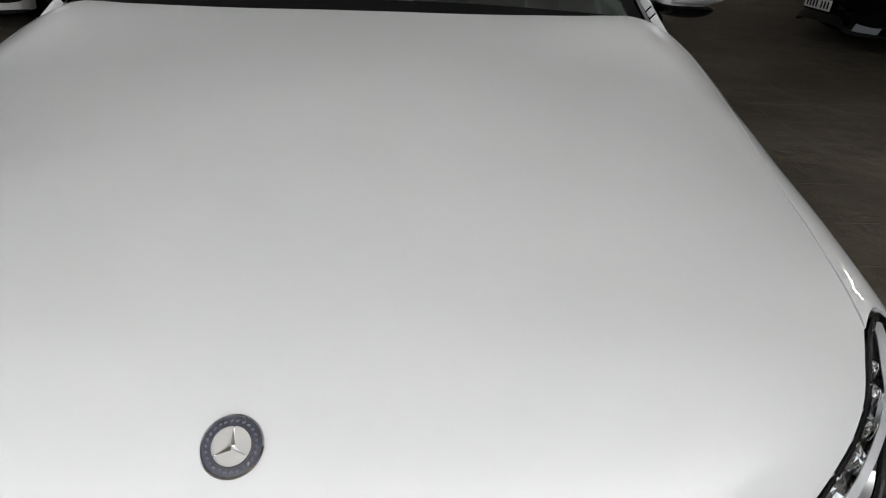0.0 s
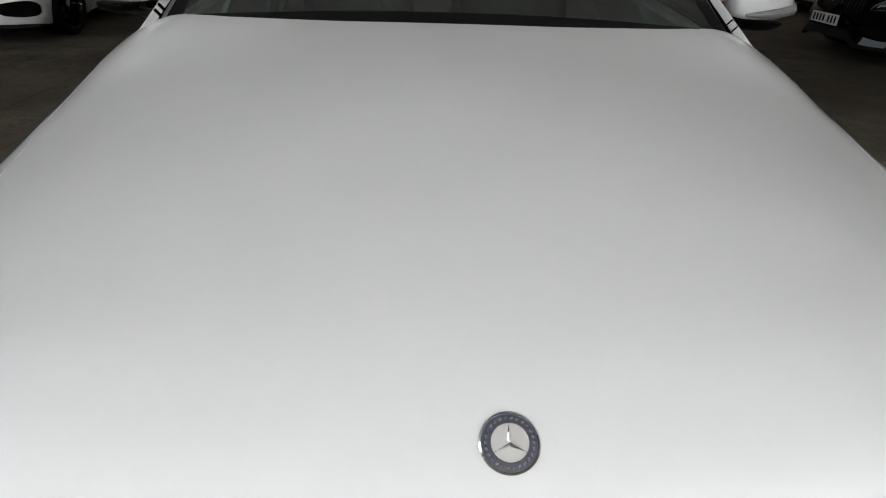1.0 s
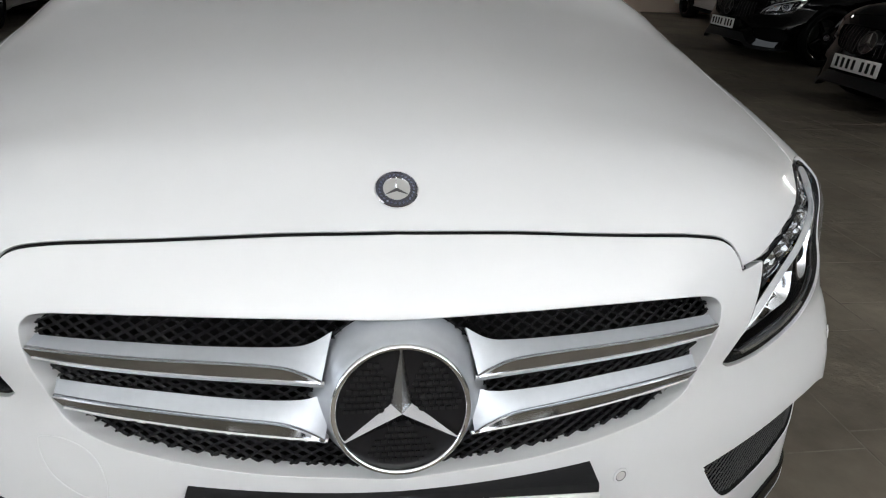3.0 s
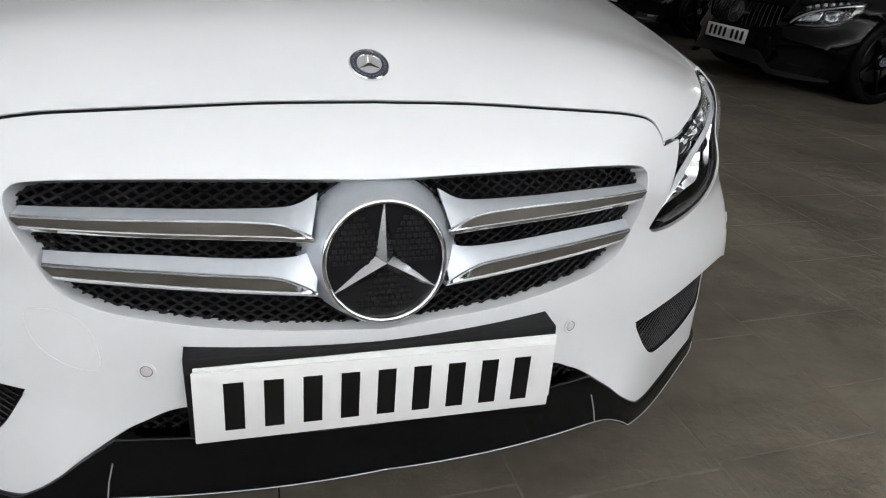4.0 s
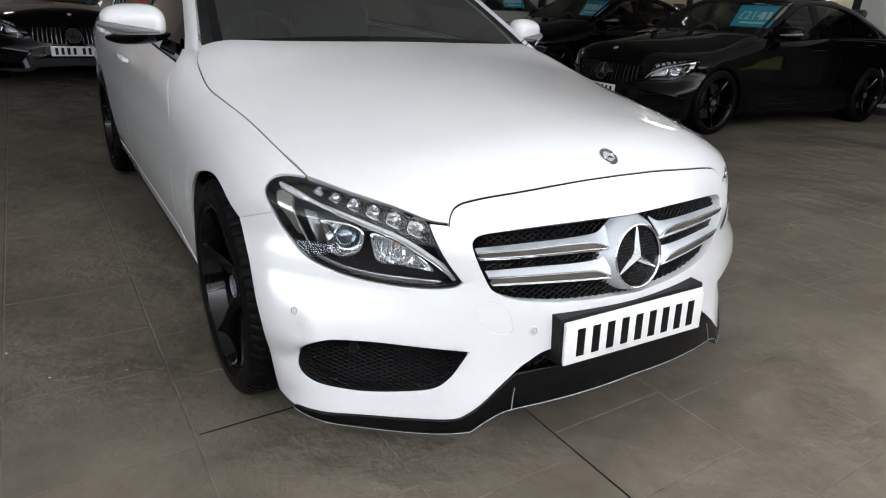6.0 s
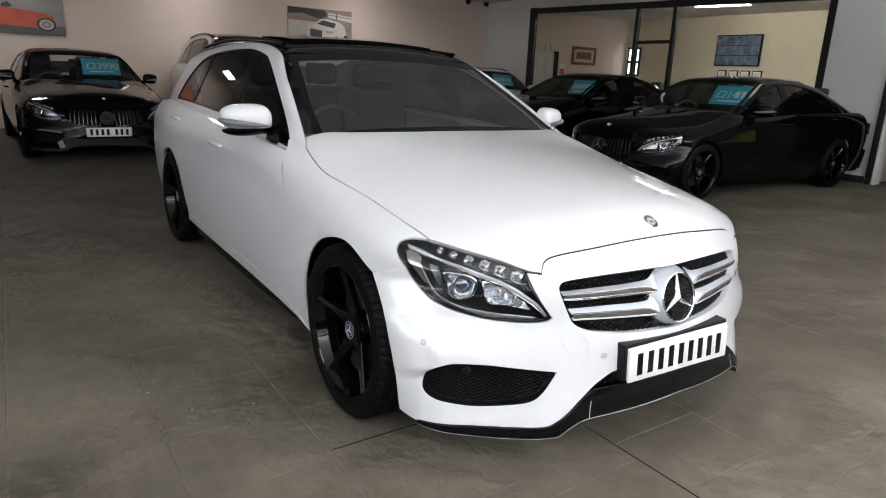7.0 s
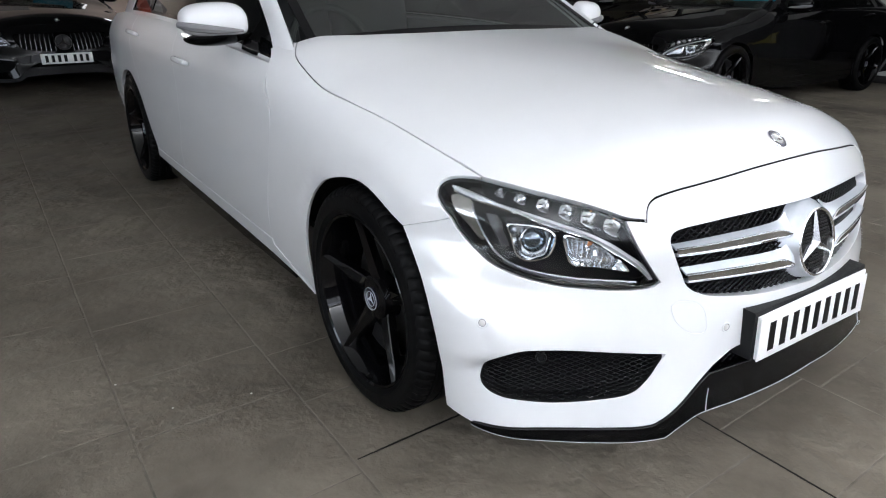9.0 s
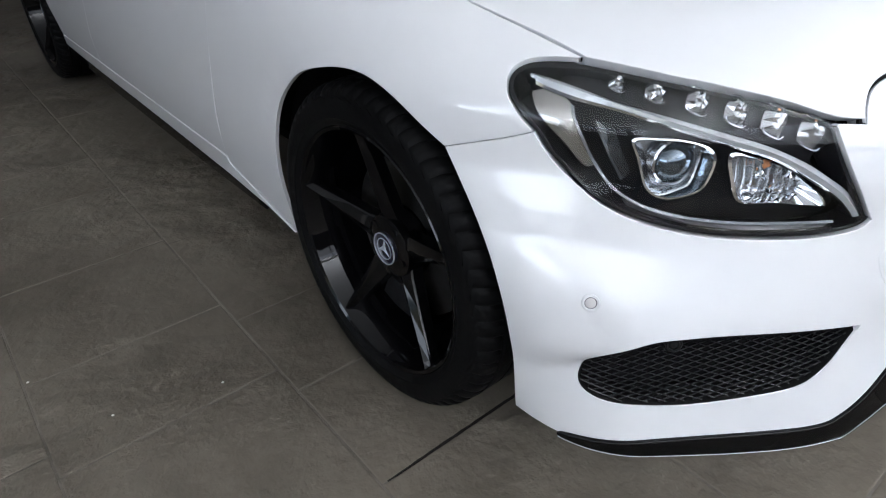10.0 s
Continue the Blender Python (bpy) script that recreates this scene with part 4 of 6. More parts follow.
    if not bars:
        for s in (1, -1):
            for top, mid, low in (([(29.3, 0.617), (22.0, 0.622), (14.4, 0.624), (9.0, 0.626), (7.2, 0.631), (5.6, 0.644)], [(29.2, 0.606), (22.0, 0.608), (14.4, 0.609), (9.5, 0.606), (7.4, 0.598), (6.2, 0.590)], [(28.7, 0.594), (22.0, 0.594), (14.4, 0.593), (9.5, 0.591), (7.4, 0.589), (6.0, 0.588)]),
                                  ([(27.6, 0.557), (19.4, 0.561), (12.2, 0.560), (8.5, 0.561), (6.8, 0.566), (5.4, 0.578)], [(27.2, 0.545), (19.4, 0.545), (12.2, 0.541), (9.0, 0.537), (7.0, 0.526), (5.9, 0.516)], [(26.6, 0.528), (19.4, 0.526), (12.2, 0.521), (9.0, 0.518), (7.0, 0.516), (5.7, 0.514)])):
                t, k, b = np.array(top), np.array(mid), np.array(low)
                slat = band("grille_slat", SATIN, car, f, nose, deg(t), deg(k), s=s, off_a=-0.015, off_b=0.002, label="satin silver grille slat")
                band("slat_groove", DARK_CHROME, slat, f, nose, deg(k + np.array([0, 0.0012])), deg(k - np.array([0, 0.0012])), s=s, off_a=0.003, off_b=0.0028, across=2)
                band("slat_hollow", HOLLOW_CHROME, slat, f, nose, deg(k), deg(b), s=s, off_a=0.0015, off_b=-0.005, across=6)
                band("slat_edge", CHROME, slat, f, nose, deg(b + np.array([0, 0.001])), deg(b - np.array([0, 0.0035])), s=s, off_a=-0.002, off_b=-0.006, across=2)
                band("slat_underside", SATIN, slat, f, nose, deg(b - np.array([0, 0.0025])), deg(b - np.array([0, 0.002])), s=s, off_a=-0.004, off_b=-0.026, across=2)
    emblem = empty("emblem")
    emblem.parent = car
    bm = bmesh.new()
    lathe(bm, [(0.0865, 0.002), (0.0885, 0.0005), (0.092, -0.006), (0.099, -0.015), (0.107, -0.025), (0.116, -0.045)], 72)
    for v in bm.verts:
        r = math.hypot(v.co.x, v.co.y)
        if r > 0.0886:
            low = max(0.0, -v.co.y / r)
            k = (0.0886 + (r - 0.0886) * (1 - 0.8 * low)) / r
            v.co.x, v.co.y = v.co.x * k, v.co.y * k
    bm.transform(tilt)
    part("emblem_surround", bm, SATIN if not bars else GLOSS_BLACK, emblem, "satin silver surround")
    bm = bmesh.new()
    lathe(bm, [(0.0872, -0.006)] + [(0.0834 + 0.0038 * math.cos(t), 0.002 + 0.0042 * math.sin(t)) for t in np.linspace(0, math.pi, 9)] + [(0.0796, -0.006)], 72, tilt)
    part("emblem_ring", bm, STEEL if bars else CHROME, emblem, "" if bars else "chrome ring")
    bm = bmesh.new()
    lathe(bm, [(0.084, -0.003), (0.0, -0.003)], 48, tilt)
    disc = part("emblem_disc", bm, LAMP_BLACK, emblem, "black disc with raised pimples")
    if fine:
        bm = bmesh.new()
        for i in range(-9, 10):
            for j in range(-9, 10):
                x, y = i * 0.0085 + (j % 2) * 0.004, j * 0.0085
                if 0.018 < math.hypot(x, y) < 0.074 and min(abs((math.degrees(math.atan2(y, x)) - a + 180) % 360 - 180) for a in (90, 210, 330)) > 24:
                    box(bm, (x - 0.0030, y - 0.0024, -0.003), (x + 0.0030, y + 0.0024, -0.0005), 0.0, tilt)
        tagged(part("pimple_field", bm, TRIM, disc), kind="stuff")
    for k in range(3):
        bm = bmesh.new()
        star(bm, tilt @ Matrix.Translation((0, 0, -0.002)), 0.0805, 0.0155, 0.013, (k,))
        part("emblem_ray", bm, STEEL if bars else STAR_CHROME, emblem, "" if bars else "chrome ray")
    # bonnet
    # Near-black strip just under the bonnet seam, standing in for the gap's shade.
    for s in (1, -1):
        band("seam_shade", CAVITY, car, f, nose, beside(deg(SEAM), 0.011), beside(deg(SEAM), -0.011), s=s, off_a=-0.0032, off_b=-0.0032, n=90, across=2)
    fine_seam = [tuple(q) for q in curve(np.array(SEAM), 6)]
    ba = path([(0.0, to_over(fine_seam[:1])[0][1])] + to_over(fine_seam[1:]),
              [to_over(SEAM[-1:])[0]] + to_over(LAMP_ABOVE[::-1]),
              [to_over(LAMP_ABOVE[:1])[0]] + BONNET_SIDE,
              [(0.742, 1.468), (0.60, 1.425), (0.50, 1.396), (0.25, 1.350), (0.0, 1.338)])
    bb = np.array([(-a, b) for a, b in ba[::-1] if abs(a) > 1e-6])
    panel("bonnet", paint, car, f, over, np.concatenate([ba, bb]), step=st * 1.2, depth=0.02, gap=0.0036, label="gloss white bonnet" if fine else "")
    panel("scuttle", TRIM, car, f, over, np.array([(-0.75, 1.25), (0.75, 1.25), (0.72, 1.50), (-0.72, 1.50)]), step=0.05, depth=0.0, off=-0.018)
    # badge on the bonnet
    p, n = on(f, over, 0.0, 0.196)
    bmtx = facing(p, n, Vector((0, 1, 0)))
    badge = empty("bonnet_badge")
    badge.parent = car
    for nm, prof, mt in (("badge_rim", [(0.0285, -0.002), (0.0285, 0.002), (0.0270, 0.0035), (0.0262, 0.002), (0.0262, -0.002)], CHROME), ("badge_ring", [(0.0262, 0.0015), (0.0185, 0.0025), (0.0178, 0.0025)], BADGE_BLUE), ("badge_inner_rim", [(0.0182, 0.002), (0.0176, 0.0036), (0.0168, 0.002)], CHROME), ("badge_field", [(0.0170, 0.002), (0.0, 0.002)], BADGE_GREY)):
        bm = bmesh.new()
        lathe(bm, prof, 48, bmtx)
        part(nm, bm, mt, badge)
    bm = bmesh.new()
    star(bm, bmtx @ Matrix.Translation((0, 0, 0.002)), 0.0172, 0.0034, 0.003)
    part("badge_rays", bm, CHROME, badge)
    if fine:
        # the wreath between the rims, too small to tell apart: short pale bars
        bm = bmesh.new()
        for k in range(26):
            a = math.tau * k / 26
            box(bm, (-0.0011, -0.0016, 0), (0.0011, 0.0016, 0.0006), 0, bmtx @ Matrix.Rotation(a, 4, "Z") @ Matrix.Translation((0.0222, 0, 0.0018)) @ Matrix.Rotation(0.5, 4, "Z"))
        tagged(part("badge_wreath", bm, WREATH, badge), kind="stuff")
    for s in (1, -1):
        make_headlamp(car, s, fine, st)
        # front wing
        corner = to_crown([SIDE_SEAM[-1]])[0]
        wing = path(to_crown([to_over(LAMP_ABOVE[:1])[0]] + BONNET_SIDE, over), [to_crown([BONNET_SIDE[-1]], over)[0], ang([(1.50, 35.5)])[0], ang([(1.56, 38.0)])[0]],
                    ang([(1.56, 38.0), (1.50, 42.0), (1.45, 48.0), (1.36, 57.8), (1.365, 70.0), (1.41, 86.0), (1.47, 104.0), (1.50, 113.5), (1.505, 122.0)]),
                    ang([(1.505, 122.0), (1.30, 124.0), (1.192, 129.0)]),
                    ang([(1.192, 129.0), (1.186, 124.4), (1.160, 107.0), (1.088, 86.5), (0.990, 75.1), (0.888, 70.1), (0.780, 68.2), (0.680, 70.5)]) + [corner],
                    to_crown(SIDE_SEAM[::-1]), to_crown(LAMP_OUTER))
        panel("front_wing", paint, car, f, crown, wing, s=s, step=st, depth=0.009, gap=0.0016)
        # doors and quarter
        gap1 = [(1.470, 0.905), (1.425, 0.840), (1.362, 0.770), (1.365, 0.660), (1.412, 0.530), (1.475, 0.390), (1.505, 0.285)]
        gap2 = [(2.60, 0.970), (2.555, 0.860), (2.515, 0.760), (2.49, 0.640), (2.52, 0.520), (2.61, 0.400), (2.66, 0.285)]
        gap3 = [(3.56, 0.985), (3.50, 0.86), (3.40, 0.75), (3.26, 0.62), (3.20, 0.48), (3.19, 0.36), (3.20, 0.285)]
        panel("front_door", paint, car, f, flank, path(gap1, [gap1[-1], gap2[-1]], gap2[::-1], [(2.60, 0.970), (2.36, 0.957), (1.75, 0.923), (1.470, 0.905)]), s=s, step=st, depth=0.02, gap=0.0018)
        panel("rear_door", paint, car, f, flank, path(gap2, [gap2[-1], gap3[-1]], gap3[::-1], [(3.56, 0.985), (3.1, 0.983), (2.60, 0.970)]), s=s, step=st, depth=0.02, gap=0.0018)
        panel("sill", paint, car, f, flank, np.array([(1.20, 0.176), (1.32, 0.198), (1.55, 0.212), (2.0, 0.220), (2.8, 0.224), (3.285, 0.232), (3.238, 0.284), (2.66, 0.284), (1.507, 0.284), (1.50, 0.262)]), s=s, step=st, depth=0.03, gap=0.0015, off=0.003, lip=0.002)
        panel("sill_blade", GLOSS_BLACK, car, f, flank, np.array([(1.36, 0.176), (1.9, 0.160), (2.7, 0.160), (3.22, 0.180), (3.28, 0.229), (2.8, 0.221), (2.0, 0.217), (1.55, 0.209), (1.40, 0.198)]), s=s, step=st, depth=0.05, off=0.002)
        back = [(3.30, 0.200), (3.24, 0.330), (3.262, 0.460), (3.33, 0.575), (3.45, 0.650), (3.62, 0.680), (3.79, 0.650), (3.92, 0.575), (3.99, 0.46), (4.02, 0.33), (4.03, 0.20)]
        panel("rear_wing", paint, car, f, flank, path([(3.56, 0.985), (3.50, 0.86), (3.40, 0.75), (3.26, 0.62), (3.20, 0.48), (3.19, 0.36), (3.20, 0.29)], [(3.20, 0.29), (3.245, 0.28)], back[1:-2], [back[-3], (4.2, 0.47), (4.38, 0.50)], [(4.38, 0.50), (4.42, 0.75), (4.36, 0.97)], [(4.36, 0.97), (4.0, 0.992), (3.56, 0.985)]), s=s, step=st, depth=0.02, gap=0.0016)
        panel("rear_bumper_side", paint, car, f, flank, path([(4.03, 0.20), (4.02, 0.33), (3.99, 0.455)], [(3.99, 0.455), (4.2, 0.467), (4.38, 0.497)], [(4.38, 0.497), (4.45, 0.35), (4.40, 0.20)], [(4.40, 0.20), (4.03, 0.20)]), s=s, step=st, depth=0.02)
        # wheel-arch liners
        for yc in (0.80, 3.64):
            bm = bmesh.new()
            lathe(bm, [(0.372, 0.0), (0.372, 0.30), (0.10, 0.30)], 28, Matrix.Translation((s * 0.852, yc, 0.33)) @ Matrix.Rotation(radians(-90 * s), 4, "Y") @ Matrix.Rotation(math.pi if s < 0 else 0, 4, "Z"), start=-1.35, sweep=2.7)
            part("arch_liner", bm, CAVITY, car)
            make_wheel(car, yc, s, fine)
        # side frame with window opening
        if estate:
            rim = path([(1.43, 0.950), (1.65, 1.074), (1.86, 1.186), (2.08, 1.296), (2.20, 1.334), (2.41, 1.368), (2.73, 1.390), (3.12, 1.390), (3.46, 1.368), (3.85, 1.335), (4.12, 1.290)], [(4.12, 1.290), (4.25, 1.16), (4.36, 0.98)], [(4.36, 0.98), (4.0, 0.982), (3.2, 0.972), (2.36, 0.945), (1.75, 0.905), (1.50, 0.885)], [(1.50, 0.885), (1.43, 0.950)])
            glass = path([(1.52, 0.905), (1.61, 0.978), (1.81, 1.098), (2.07, 1.228), (2.20, 1.282), (2.33, 1.318), (2.61, 1.352), (2.92, 1.354), (3.35, 1.333), (3.62, 1.286), (3.80, 1.200), (3.93, 1.09), (4.01, 1.000)], [(4.01, 1.000), (3.6, 1.002), (3.2, 0.998), (2.36, 0.976), (1.75, 0.931), (1.52, 0.905)])
            marks = ((2.42, 2.55), (3.36, 3.44))
        else:
            rim = path([(1.43, 0.950), (1.65, 1.074), (1.86, 1.186), (2.08, 1.296), (2.20, 1.332), (2.41, 1.360), (2.73, 1.370), (3.05, 1.345), (3.4, 1.27), (3.75, 1.155), (4.05, 1.04)], [(4.05, 1.04), (4.12, 0.985)], [(4.12, 0.985), (3.6, 0.975), (3.2, 0.972), (2.36, 0.945), (1.75, 0.905), (1.50, 0.885)], [(1.50, 0.885), (1.43, 0.950)])
            glass = path([(1.52, 0.905), (1.61, 0.978), (1.81, 1.098), (2.07, 1.228), (2.20, 1.282), (2.33, 1.315), (2.61, 1.335), (2.92, 1.315), (3.2, 1.25), (3.45, 1.16), (3.62, 1.06), (3.68, 1.000)], [(3.68, 1.000), (3.2, 0.998), (2.36, 0.976), (1.75, 0.931), (1.52, 0.905)])
            marks = ((2.42, 2.55), (3.18, 3.24))
        panel("side_frame", paint, car, cabin, flank, rim, [glass], s=s, step=st, depth=0.02)
        panel("window_trim", GLOSS_BLACK, car, cabin, flank, inset(glass, -0.004), [inset(glass, 0.016)], s=s, step=st, depth=0.01, off=-0.003)
        panel("side_window", TINTED, car, cabin, flank, inset(glass, 0.010), s=s, step=st * 1.5, depth=0.0, off=-0.007, label="dark tinted side glass")
        for a, b in marks:
            top_a, top_b = (np.interp(q, glass[:80, 0], glass[:80, 1]) for q in (a, b))
            panel("pillar_trim", GLOSS_BLACK, car, cabin, flank, np.array([(a, 0.975), (b, 0.975), (b - 0.03, top_b - 0.012), (a - 0.03, top_a - 0.012)]), s=s, step=st * 1.5, depth=0.004, off=-0.0035)
        # door handles
        for y, z in ((2.38, 0.835), (3.42, 0.892)):
            p, n = on(f, flank, y - 0.02, z, s, 0.0)
            bm = bmesh.new()
            tube(bm, [p + Vector((0, dy, dz)) + n * k for dy, dz, k in ((-0.10, -0.002, 0.004), (-0.09, 0, 0.018), (-0.05, 0.002, 0.026), (0.05, 0.004, 0.026), (0.09, 0.004, 0.018), (0.10, 0.003, 0.004))], [0.008, 0.011, 0.013, 0.013, 0.011, 0.008], 10)
            part("door_handle", bm, paint, car)
        # door mirror
        mirror = empty("door_mirror")
        mirror.parent = car
        bm = bmesh.new()
        bmesh.ops.create_uvsphere(bm, u_segments=32, v_segments=20, radius=1.0)
        for v in bm.verts:
            x, y, z = v.co
            sq = lambda q, k: math.copysign(abs(q) ** k, q)
            x, y, z = sq(x, 0.7), sq(y, 0.75), sq(z, 0.72)
            zz = z * (0.068 - 0.012 * x) if z > 0 else z * 0.050
            v.co = Vector((s * (0.925 + x * 0.108), 1.755 + y * (0.078 if y < 0 else 0.035) + 0.03 * x, 1.020 + zz + 0.006 * x))
        part("mirror_shell", bm, GLOSS_BLACK if bars and black_roof else paint, mirror)
        bm = bmesh.new()
        bmesh.ops.create_uvsphere(bm, u_segments=28, v_segments=12, radius=1.0)
        for v in bm.verts:
            x, y, z = v.co
            v.co = Vector((s * (0.912 + x * 0.112), 1.757 + y * (0.076 if y < 0 else 0.034) + 0.03 * x, 0.977 + z * (0.012 if z > 0 else 0.034) - 0.010 * x))
        part("mirror_base", bm, GLOSS_BLACK, mirror)
        bm = bmesh.new()
        tube(bm, [Vector((s * x, y, z)) for x, y, z in ((0.850, 1.660, 0.996), (0.90, 1.668, 0.998), (0.96, 1.683, 1.002), (1.01, 1.716, 1.008), (1.038, 1.765, 1.014))], [0.004, 0.010, 0.014, 0.015, 0.011], 8)
        part("indicator", bm, SENSOR_GREY, mirror, "slim smoked indicator")
        bm = bmesh.new()
        tube(bm, [Vector((s * x, y, z)) for x, y, z in ((0.835, 1.72, 0.95), (0.80, 1.70, 0.935), (0.765, 1.68, 0.925))], [0.026, 0.030, 0.034], 12, flat=0.6)
        part("mirror_foot", bm, GLOSS_BLACK, mirror)
        tri = np.array([(1.515, 0.905), (1.80, 0.935), (1.72, 1.045), (1.62, 0.985)])
        panel("mirror_corner", GLOSS_BLACK, car, cabin, flank, tri, s=s, step=st, depth=0.004, off=0.0005)
    # sensors
    if fine:
        for s in (1, -1):
            for a, z, mt in ((19.7, 0.402, paint), (53.7, 0.448, paint), (46.2, 0.352, TRIM)):
                p, n = on(f, nose, radians(a) * 0.95, z, s, 0.0 if mt is paint else -0.004)
                q = facing(p, n)
                bm = bmesh.new()
                lathe(bm, [(0.0125, -0.012 if mt is TRIM else 0.0), (0.0125, 0.0014), (0.0116, 0.0022), (0.0088, 0.0022), (0.0086, 0.0010), (0.0, 0.0012)], 28, q)
                sensor = part("parking_sensor", bm, mt, car, "round parking sensor")
                bm = bmesh.new()
                lathe(bm, [(0.0087, 0.0008), (0.0087, 0.0019), (0.0072, 0.0015), (0.0072, 0.0008)], 28, q, closed=True)
                part("sensor_ring", bm, SENSOR_GREY if mt is paint else GLOSS_BLACK, sensor)
                if mt is paint:
                    bm = bmesh.new()
                    lathe(bm, [(0.0073, 0.0008), (0.0073, 0.0016), (0.0066, 0.0019), (0.0, 0.0020)], 28, q)
                    part("sensor_face", bm, SENSOR_FACE, sensor, "dull grey sensor face")
    # plinth and plates
    if fine:
        xs = np.linspace(-0.268, 0.264, 25)
        top_back, _ = surface(f, nose, np.stack([np.arctan2(xs, 0.90) * 0.95, 0 * xs + 0.440], 1), 1, 0.002)
        low_back, _ = surface(f, nose, np.stack([np.arctan2(xs, 0.90) * 0.95, 0 * xs + 0.330], 1), 1, 0.002)
        bm = bmesh.new()
        rows = []
        for k, x in enumerate(xs):
            tz = 0.434 + 0.004 * abs(x) / 0.26
            yf, yl = 0.0195 - 0.018 * x, 0.0115 - 0.018 * x
            rows.append([bm.verts.new(q) for q in ((x, top_back[k][1] + 0.01, tz + 0.002), (x, yf + 0.002, tz), (x, yf, tz - 0.004), (x, yl, 0.316), (x, low_back[k][1] + 0.03, 0.316))])
        for A, B in zip(rows, rows[1:]):
            for i in range(4):
                bm.faces.new((A[i], A[i + 1], B[i + 1], B[i]))
        bm.faces.new(rows[0][::-1])
        bm.faces.new(rows[-1])
        part("plate_plinth", bm, TRIM, car, "black plate plinth")
        plate("backing_plate", pose(0.004, 0.0120, 0.3715, -4.6, 0.2, -1.0), (), "", parent=car, w=0.522)
        plate("number_plate", pose(0.0, 0.0045, 0.3655, -4.6, 1.2, -1.0), (9,), "", parent=car)
        for x, z in ((0.243, 0.413), (-0.262, 0.413), (-0.262, 0.325)):
            bm = bmesh.new()
            lathe(bm, [(0.0, -0.0058), (0.004, -0.0052), (0.0055, -0.002)], 16, Matrix.Translation((x, 0.0125 - 0.018 * x + 0.08 * (z - 0.37), z)) @ Matrix.Rotation(radians(-90), 4, "X") @ Matrix.Scale(-1, 4, (0, 0, 1)))
            part("plate_screw", bm, STEEL, car)
    else:
        plate("number_plate", pose(0.0, -0.004, 0.385, -3, 0, 0), (4, 3), "", parent=car)
    # roof, screens
    front = [(-0.585, 2.135), (-0.40, 2.105), (0.0, 2.085), (0.40, 2.105), (0.585, 2.135)]
    if estate:
        ro = path(front, [(0.585, 2.135), (0.56, 2.4), (0.535, 2.8), (0.535, 3.2), (0.55, 3.6), (0.56, 4.0)], [(0.56, 4.0), (0.3, 4.18), (0.0, 4.22), (-0.3, 4.18), (-0.56, 4.0)], [(-0.56, 4.0), (-0.55, 3.6), (-0.535, 3.2), (-0.535, 2.8), (-0.56, 2.4), (-0.585, 2.135)])
    else:
        ro = path(front, [(0.585, 2.135), (0.56, 2.4), (0.545, 2.8), (0.55, 3.1)], [(0.55, 3.1), (0.3, 3.22), (0.0, 3.25), (-0.3, 3.22), (-0.55, 3.1)], [(-0.55, 3.1), (-0.545, 2.8), (-0.56, 2.4), (-0.585, 2.135)])
    panel("roof", GLOSS_BLACK if black_roof else paint, car, cabin, roofward, ro, step=st * 1.5, depth=0.01, off=-0.004, label="gloss black panoramic roof" if fine else "")
    if fine:
        panel("sunroof_panel", GLOSS_BLACK, car, cabin, roofward, path([(-0.45, 2.37), (0.0, 2.33), (0.45, 2.37)], [(0.45, 2.37), (0.45, 2.9)], [(0.45, 2.9), (-0.45, 2.9)], [(-0.45, 2.9), (-0.45, 2.37)]), step=st * 1.5, depth=0.022, off=0.016, label="raised dark glass sunroof panel")
    if estate:
        for s in (1, -1):
            p, n = surface(cabin, roofward, np.stack([np.array([0.545, 0.535, 0.525, 0.525, 0.535]), np.array([2.25, 2.6, 2.95, 3.4, 3.9])], 1), s, 0.012)
            bm = bmesh.new()
            tube(bm, [Vector(q) for q in curve(p, 6)], 0.012, 10)
            part("roof_rail", bm, GLOSS_BLACK, car)
    ws = path([(-0.700, 0.965), (-0.35, 0.985), (0.0, 0.992), (0.35, 0.985), (0.700, 0.965)], [(0.700, 0.965), (0.66, 1.10), (0.60, 1.24), (0.572, 1.312)], [(0.572, 1.312), (0.30, 1.330), (0.0, 1.335), (-0.30, 1.330), (-0.572, 1.312)], [(-0.572, 1.312), (-0.60, 1.24), (-0.66, 1.10), (-0.700, 0.965)])
    screen = panel("windscreen", SCREEN if fine else FAR_SCREEN, car, cabin, forward, ws, step=st * 2, depth=0.0, off=-0.004, label="tinted windscreen")
    screen.visible_shadow = False
    panel("windscreen_surround", GLOSS_BLACK, car, cabin, forward, inset(ws, -0.012), [inset(ws, 0.018)], step=st, depth=0.006, off=-0.003)
    tail = path([(-0.50, 1.03), (0.50, 1.03)], [(0.50, 1.03), (0.46, 1.27)] if estate else [(0.50, 1.03), (0.44, 1.22)], [(0.46, 1.27), (-0.46, 1.27)] if estate else [(0.44, 1.22), (-0.44, 1.22)], [(-0.46, 1.27), (-0.50, 1.03)] if estate else [(-0.44, 1.22), (-0.50, 1.03)])
    panel("rear_window", TINTED, car, cabin, backward, tail, step=st * 2, depth=0.0, off=-0.002)
